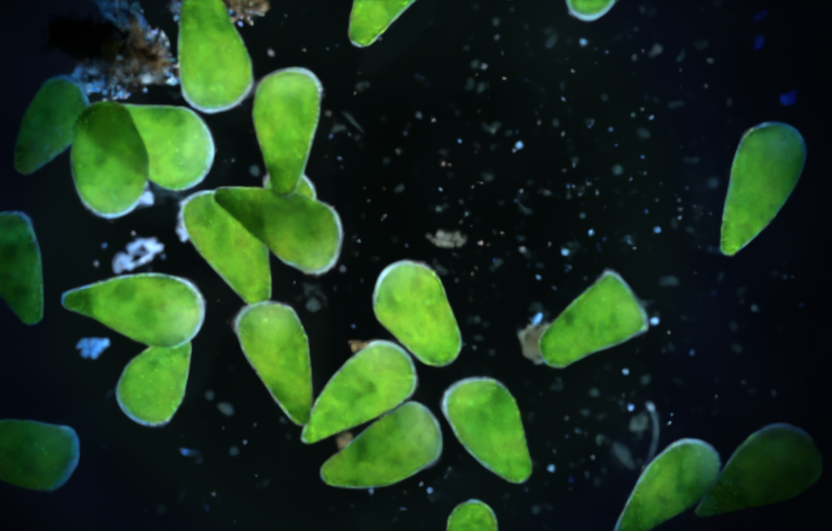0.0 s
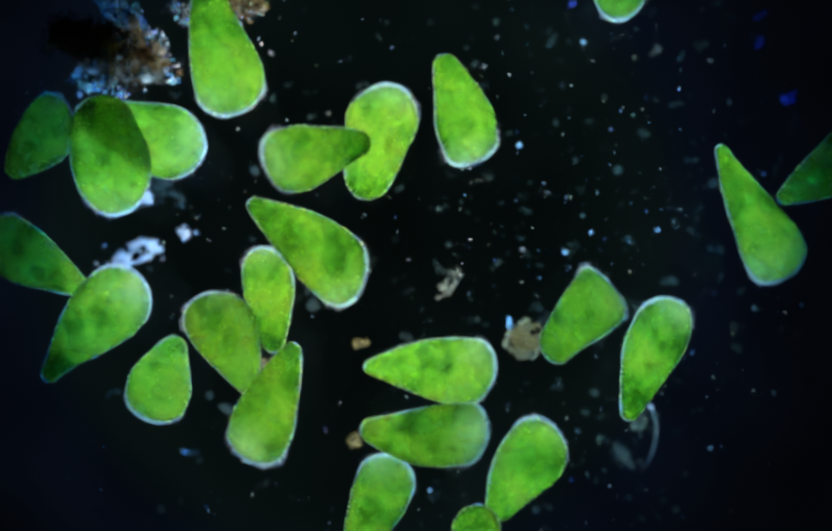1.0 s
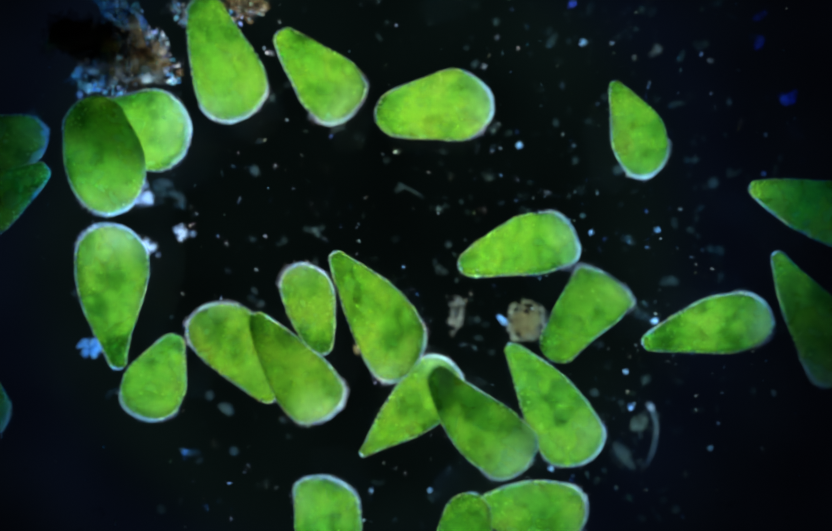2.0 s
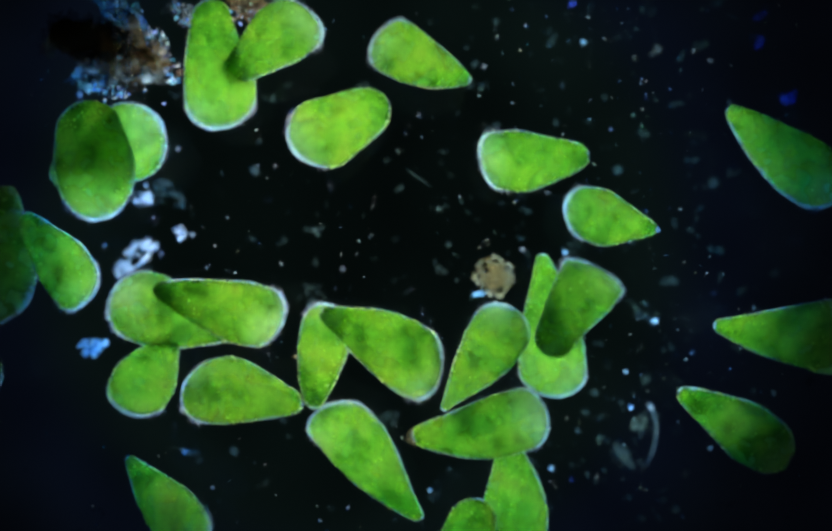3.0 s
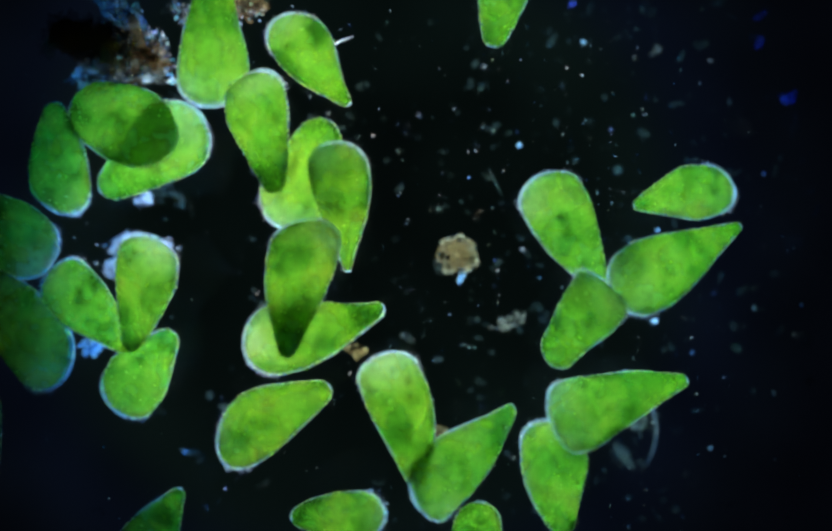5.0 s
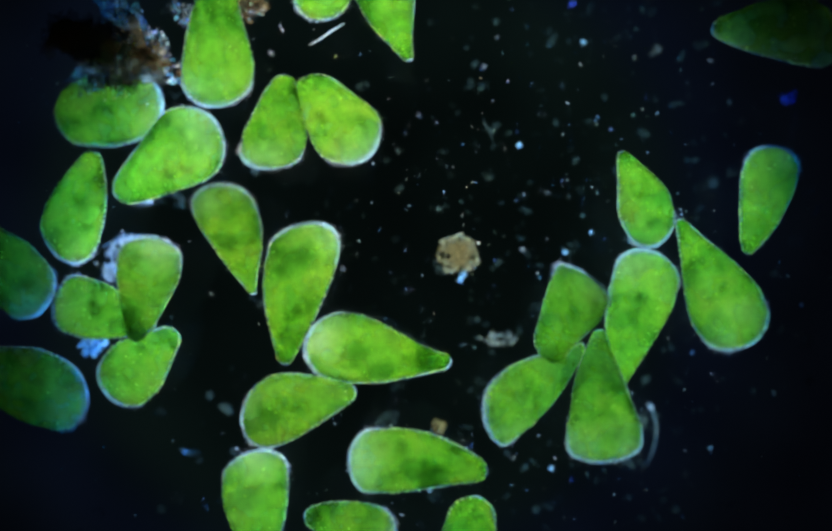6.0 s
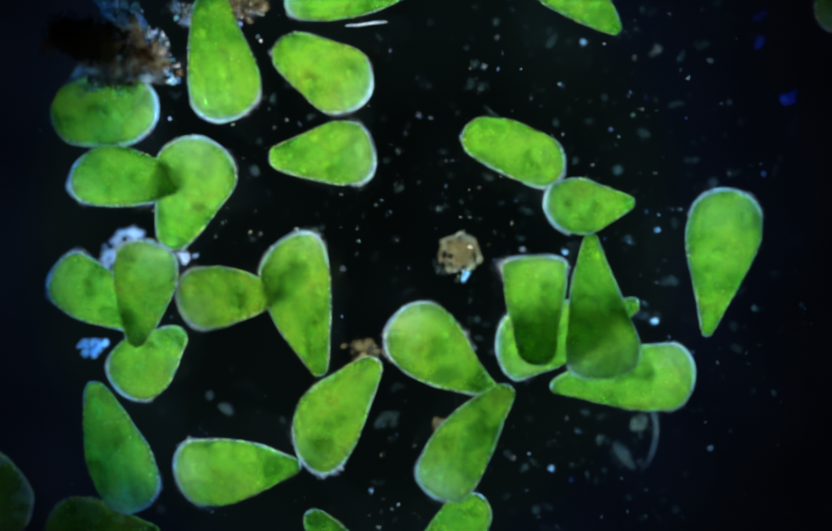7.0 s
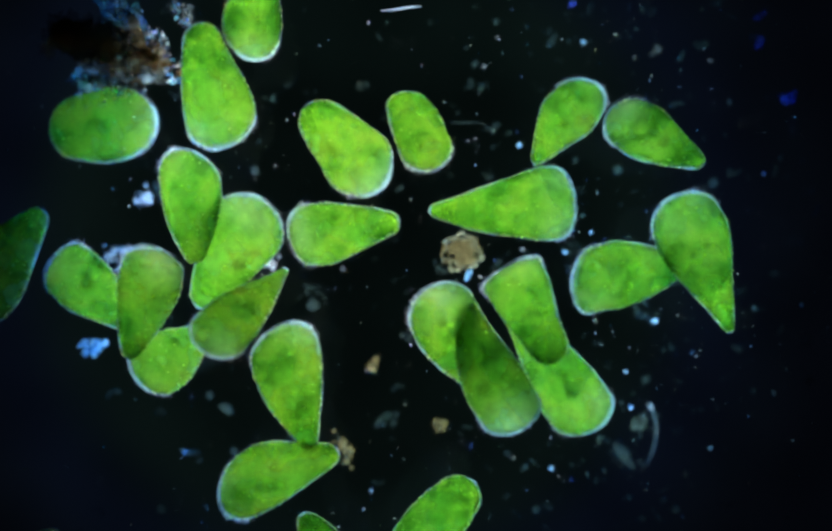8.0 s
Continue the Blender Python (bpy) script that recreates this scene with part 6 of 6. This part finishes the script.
    walk(cells["bl"], swim(
        (0, -1.152, -0.223, -0.010, 0, -116.6, 0), (0.567, -1.132, -0.224, -0.010, 0, -102.8, 0), (1.133, -1.076, -0.233, -0.010, 0, -77.2, 0),
        (1.7, -0.990, -0.256, -0.010, 0, -63.4, 0), (2.067, -0.940, -0.248, -0.010, 1, -60.3, 2), (2.433, -0.838, -0.256, -0.010, 17, -55.9, 11),
        (2.8, -0.688, -0.352, -0.010, 33, -54.4, 20), (3, -0.528, -0.502, -0.010, 15, -49.1, 25), (3.2, -0.408, -0.674, -0.010, 9, -67.6, 12),
        (3.3, -0.324, -0.665, -0.010, 6, -105.9, 6), (3.4, -0.212, -0.591, -0.010, 4, -178.1, -0), (3.5, -0.166, -0.544, -0.010, 1, -216.5, -6),
        (3.7, -0.245, -0.506, -0.010, 1, -212.7, -8), (4, -0.411, -0.474, -0.010, 0, -208.2, -10), (4.2, -0.417, -0.431, -0.010, 0, -220.3, -4),
        (4.5, -0.517, -0.404, -0.010, 0, -186.2, 6), (4.7, -0.588, -0.375, -0.010, 8, -204.5, 5), (4.867, -0.590, -0.453, -0.010, 0, -171.8, 5),
        (5.033, -0.550, -0.610, -0.010, 0, -111.1, 5), (5.2, -0.509, -0.688, -0.010, 0, -78.4, 4), (5.4, -0.460, -0.719, -0.010, 0, -33.8, 4),
        (5.6, -0.388, -0.684, -0.010, 0, 48.6, 3), (5.8, -0.347, -0.623, -0.010, 0, 93.2, 2), (6, -0.336, -0.523, -0.010, 0, 90.9, 2),
        (6.2, -0.350, -0.469, -0.010, 0, 115.0, 2), (6.5, -0.440, -0.356, -0.010, 0, 173.0, 3), (6.7, -0.384, -0.400, -0.010, 7, 177.3, 4),
        (7, -0.371, -0.430, -0.010, 15, 182.0, 6), (7.2, -0.377, -0.466, -0.010, 8, 212.1, 3), (7.5, -0.475, -0.573, -0.010, 7, 215.6, -2),
        (7.7, -0.537, -0.694, -0.010, 5, 221.1, -2), (8, -0.639, -0.785, -0.010, 3, 207.8, -1)))
    walk(cells["u2"], swim(
        (0, 0.386, 0.934, -0.070, 0, -75.3), (1.233, 0.382, 0.973, -0.070, 0, -75.3), (2.467, 0.377, 1.013, -0.070, 0, -75.3),
        (3.7, 0.386, 0.934, -0.070, 0, -75.3), (4.2, 0.400, 0.815, -0.070, 0, -74.6), (4.5, 0.446, 0.694, -0.070, 0, -74.2),
        (4.7, 0.464, 0.616, -0.070, 0, -71.8), (5.2, 0.669, 0.781, -0.070, 0, -43.0), (5.8, 0.955, 0.510, -0.070, 0, 5.2),
        (6, 0.767, 0.504, -0.070, 17, -5.2), (6.2, 0.596, 0.527, -0.070, 0, -14.6), (6.5, 0.375, 0.640, -0.070, 0, -2.5),
        (6.667, 0.229, 0.723, -0.070, 0, -48.5), (6.833, 0.032, 0.840, -0.070, 0, -134.0), (7, -0.072, 0.906, -0.070, 0, -180.0),
        (7.333, -0.181, 0.983, -0.070, 0, -180.0), (7.667, -0.196, 1.014, -0.070, 0, -180.0), (8, -0.186, 1.019, -0.070, 0, -180.0)))
    walk(ball, swim(
        (0, 0.278, -0.171, -0.220, 0, 0.0), (0.2, 0.272, -0.165, -0.220, 0, 10.0), (0.5, 0.252, -0.160, -0.220, 0, 25.0),
        (0.7, 0.243, -0.165, -0.220, 0, 30.0), (1, 0.243, -0.165, -0.220, 0, 35.0), (1.2, 0.249, -0.132, -0.220, 0, 40.0),
        (1.5, 0.243, -0.106, -0.220, 0, 60.0), (1.7, 0.240, -0.125, -0.220, 0, 70.0), (2.067, 0.246, -0.123, -0.220, 0, 80.4),
        (2.433, 0.249, -0.091, -0.220, 0, 99.6), (2.8, 0.222, -0.053, -0.220, 0, 110.0), (3, 0.174, -0.024, -0.220, 0, 130.0),
        (3.2, 0.128, -0.014, -0.220, 0, 140.0), (3.5, 0.075, 0.021, -0.220, 0, 160.0), (3.7, 0.087, 0.031, -0.220, 0, 170.0),
        (4, 0.097, 0.033, -0.220, 0, 175.0), (4.5, 0.093, 0.026, -0.220, 0, 180.0), (5, 0.092, 0.024, -0.220, 0, 180.5),
        (5.5, 0.092, 0.025, -0.220, 0, 181.5), (6, 0.093, 0.026, -0.220, 0, 182.0), (6.667, 0.095, 0.027, -0.220, 0, 183.6),
        (7.333, 0.099, 0.029, -0.220, 0, 186.4), (8, 0.101, 0.029, -0.220, 0, 188.0)))
    walk(floc, swim(
        (0, 0.070, 0.058, -0.300, 0, 0.0), (0.2, 0.109, 0.060, -0.300, 0, 25.0), (0.5, 0.140, -0.010, -0.300, 0, -20.0),
        (0.7, 0.109, -0.060, -0.300, 0, -25.0), (0.8, 0.097, -0.063, -0.300, 0, -3.0), (0.9, 0.083, -0.052, -0.300, 0, 38.0),
        (1, 0.077, -0.042, -0.300, 0, 60.0), (1.2, 0.079, -0.026, -0.300, 0, 50.0), (1.5, 0.055, -0.038, -0.300, 0, 95.0),
        (1.7, 0.067, -0.078, -0.300, 0, 90.0), (2.067, 0.100, -0.117, -0.300, 0, 87.4), (2.433, 0.148, -0.147, -0.300, 0, 82.6),
        (2.8, 0.176, -0.168, -0.300, 0, 80.0), (3.2, 0.188, -0.198, -0.300, 0, 85.0), (3.7, 0.197, -0.192, -0.300, 0, 90.0),
        (4, 0.242, -0.126, -0.300, 0, 50.0), (4.2, 0.248, -0.090, -0.300, 0, 45.0), (4.5, 0.242, -0.090, -0.300, 0, 40.0),
        (4.7, 0.226, -0.108, -0.300, 0, 30.0), (5.067, 0.209, -0.133, -0.300, 0, 24.8), (5.433, 0.194, -0.157, -0.300, 0, 15.2),
        (5.8, 0.188, -0.168, -0.300, 0, 10.0), (6, 0.188, -0.168, -0.300, 0, 5.0), (6.2, 0.178, -0.156, -0.300, 0, -10.0),
        (6.5, 0.109, -0.147, -0.300, 0, -50.0), (6.7, 0.103, -0.150, -0.300, 0, -60.0), (7.2, 0.115, -0.192, -0.300, 0, -60.0),
        (7.467, 0.123, -0.211, -0.300, 0, -60.0), (7.733, 0.134, -0.231, -0.300, 0, -60.0), (8, 0.140, -0.241, -0.300, 0, -60.0)))
    walk(crumb, swim(
        (0, -0.167, -0.397, -0.300, 0, 0.0), (0.567, -0.159, -0.397, -0.300, 0, 5.2), (1.133, -0.140, -0.398, -0.300, 0, 14.8),
        (1.7, -0.113, -0.397, -0.300, 0, 20.0), (2.067, -0.090, -0.395, -0.300, 0, 25.2), (2.433, -0.051, -0.391, -0.300, 0, 34.8),
        (2.8, -0.023, -0.391, -0.300, 0, 40.0), (3.5, 0.025, -0.403, -0.300, 0, 50.0), (4, 0.046, -0.399, -0.300, 0, 60.0),
        (4.667, 0.054, -0.391, -0.300, 0, 62.6), (5.333, 0.052, -0.378, -0.300, 0, 67.4), (6, 0.049, -0.371, -0.300, 0, 70.0),
        (6.667, 0.051, -0.367, -0.300, 0, 72.6), (7.333, 0.052, -0.367, -0.300, 0, 77.4), (8, 0.053, -0.368, -0.300, 0, 80.0)))
    walk(needle, swim(
        (0, -0.139, 0.318, -0.220, 0, 45.0), (0.3, -0.112, 0.306, -0.220, 0, 35.0), (0.6, -0.118, 0.310, -0.220, 0, 52.0),
        (1, -0.058, 0.236, -0.220, 0, 58.0), (1.3, 0.000, 0.179, -0.220, 0, 60.0), (1.7, -0.011, 0.166, -0.220, 0, 60.0),
        (2.067, -0.011, 0.167, -0.220, 0, 58.7), (2.433, -0.004, 0.178, -0.220, 0, 56.3), (2.8, 0.002, 0.191, -0.220, 0, 55.0),
        (3.4, 0.011, 0.220, -0.220, 0, 50.0), (3.5, 0.011, 0.233, -0.220, 0, 58.0), (3.8, 0.032, 0.238, -0.220, 0, 56.0),
        (4, 0.032, 0.212, -0.220, 0, 40.0), (4.3, 0.052, 0.207, -0.220, 0, 55.0), (4.5, 0.085, 0.207, -0.220, 0, 35.0),
        (4.7, 0.144, 0.177, -0.220, 0, 25.0), (5.067, 0.176, 0.192, -0.220, 0, 24.2), (5.433, 0.169, 0.256, -0.220, 0, 22.8),
        (5.8, 0.160, 0.295, -0.220, 0, 22.0), (6.4, 0.170, 0.298, -0.220, 0, 20.0), (6.667, 0.174, 0.309, -0.220, 0, 27.8),
        (6.933, 0.177, 0.328, -0.220, 0, 42.2), (7.2, 0.172, 0.336, -0.220, 0, 50.0), (7.467, 0.157, 0.334, -0.220, 0, 60.4),
        (7.733, 0.128, 0.324, -0.220, 0, 79.6), (8, 0.112, 0.317, -0.220, 0, 90.0)))
    walk(nugget, swim(
        (0, -0.128, -0.183, -0.300, 0, 0.0), (1, -0.125, -0.176, -0.300, 0, 5.0), (2, -0.123, -0.186, -0.300, 0, 10.0), (3.5, -0.125, -0.196, -0.300, 0, 15.0), (4.5, -0.128, -0.197, -0.300, 0, 20.0), (6.5, -0.125, -0.207, -0.300, 0, 30.0), (7.5, -0.119, -0.219, -0.300, 0, 45.0), (8, -0.097, -0.223, -0.300, 0, 60.0)))
    walk(splinter, swim(
        (0, -0.256, 0.708, -0.100, 0, -60.0), (2, -0.256, 0.674, -0.100, 0, -65.0), (3.5, -0.244, 0.605, -0.100, 0, -75.0), (4, -0.224, 0.546, -0.100, 0, -80.0), (4.3, -0.130, 0.510, -0.100, 0, -84.0), (4.6, -0.151, 0.477, -0.100, 0, -78.0), (4.7, -0.159, 0.475, -0.100, 0, -75.0), (5.3, -0.187, 0.480, -0.100, 0, -60.0), (5.8, -0.198, 0.492, -0.100, 0, -52.0), (6.2, -0.176, 0.502, -0.100, 0, -70.0), (6.5, -0.147, 0.506, -0.100, 0, -83.0), (7, -0.107, 0.520, -0.100, 0, -85.0), (7.5, -0.067, 0.539, -0.100, 0, -86.0), (8, -0.033, 0.553, -0.100, 0, -84.0)))
    walk(raft, swim(
        (0, -0.637, 0.024, -0.340, 0, 35.0), (0.5, -0.639, 0.022, -0.340, 0, 33.0), (1, -0.637, 0.027, -0.340, 0, 28.0),
        (1.5, -0.649, 0.022, -0.340, 0, 35.0), (3, -0.641, 0.018, -0.340, 0, 48.0), (3.5, -0.637, 0.027, -0.340, 0, 38.0),
        (4, -0.649, 0.034, -0.340, 0, 20.0), (4.5, -0.666, 0.032, -0.340, 0, 60.0), (6, -0.681, 0.022, -0.340, 0, 70.0),
        (6.5, -0.681, 0.034, -0.340, 0, 75.0), (7, -0.673, 0.044, -0.340, 0, 50.0), (7.5, -0.681, 0.012, -0.340, 0, 45.0),
        (8, -0.690, 0.006, -0.340, 0, 40.0)))
    walk(bead, swim(
        (0, -0.514, 0.077, -0.300, 0, 35.0), (0.5, -0.510, 0.082, -0.300, 0, 35.0), (1, -0.514, 0.077, -0.300, 0, 38.0),
        (1.5, -0.519, 0.077, -0.300, 0, 35.0), (3, -0.522, 0.075, -0.300, 0, 30.0), (3.5, -0.526, 0.075, -0.300, 0, 30.0),
        (4, -0.540, 0.066, -0.300, 0, 25.0), (4.5, -0.549, 0.054, -0.300, 0, 20.0), (6, -0.556, 0.041, -0.300, 0, 20.0),
        (6.5, -0.558, 0.036, -0.300, 0, 25.0), (7, -0.515, 0.024, -0.300, 0, 40.0), (7.5, -0.396, 0.034, -0.300, 0, 60.0),
        (8, -0.324, 0.012, -0.300, 0, 75.0)))
    walk(wisp, swim(
        (0, -0.307, -0.178, -0.240, 0, -20.0), (0.5, -0.315, -0.172, -0.240, 0, -15.0), (1, -0.322, -0.225, -0.240, 0, -10.0),
        (1.5, -0.301, -0.178, -0.240, 0, 0.0), (2.2, -0.254, -0.190, -0.240, 0, 10.0), (3, -0.218, -0.190, -0.240, 0, 15.0),
        (3.5, -0.218, -0.225, -0.240, 0, 10.0), (4, -0.200, -0.166, -0.240, 0, 20.0), (4.5, -0.182, -0.175, -0.240, 0, 15.0),
        (6, -0.159, -0.180, -0.240, 0, 5.0), (6.5, -0.137, -0.184, -0.240, 0, 4.0), (7, -0.109, -0.184, -0.240, 0, -4.0),
        (7.5, -0.142, -0.275, -0.240, 0, -15.0), (8, -0.158, -0.415, -0.240, 0, -60.0)))


motions()
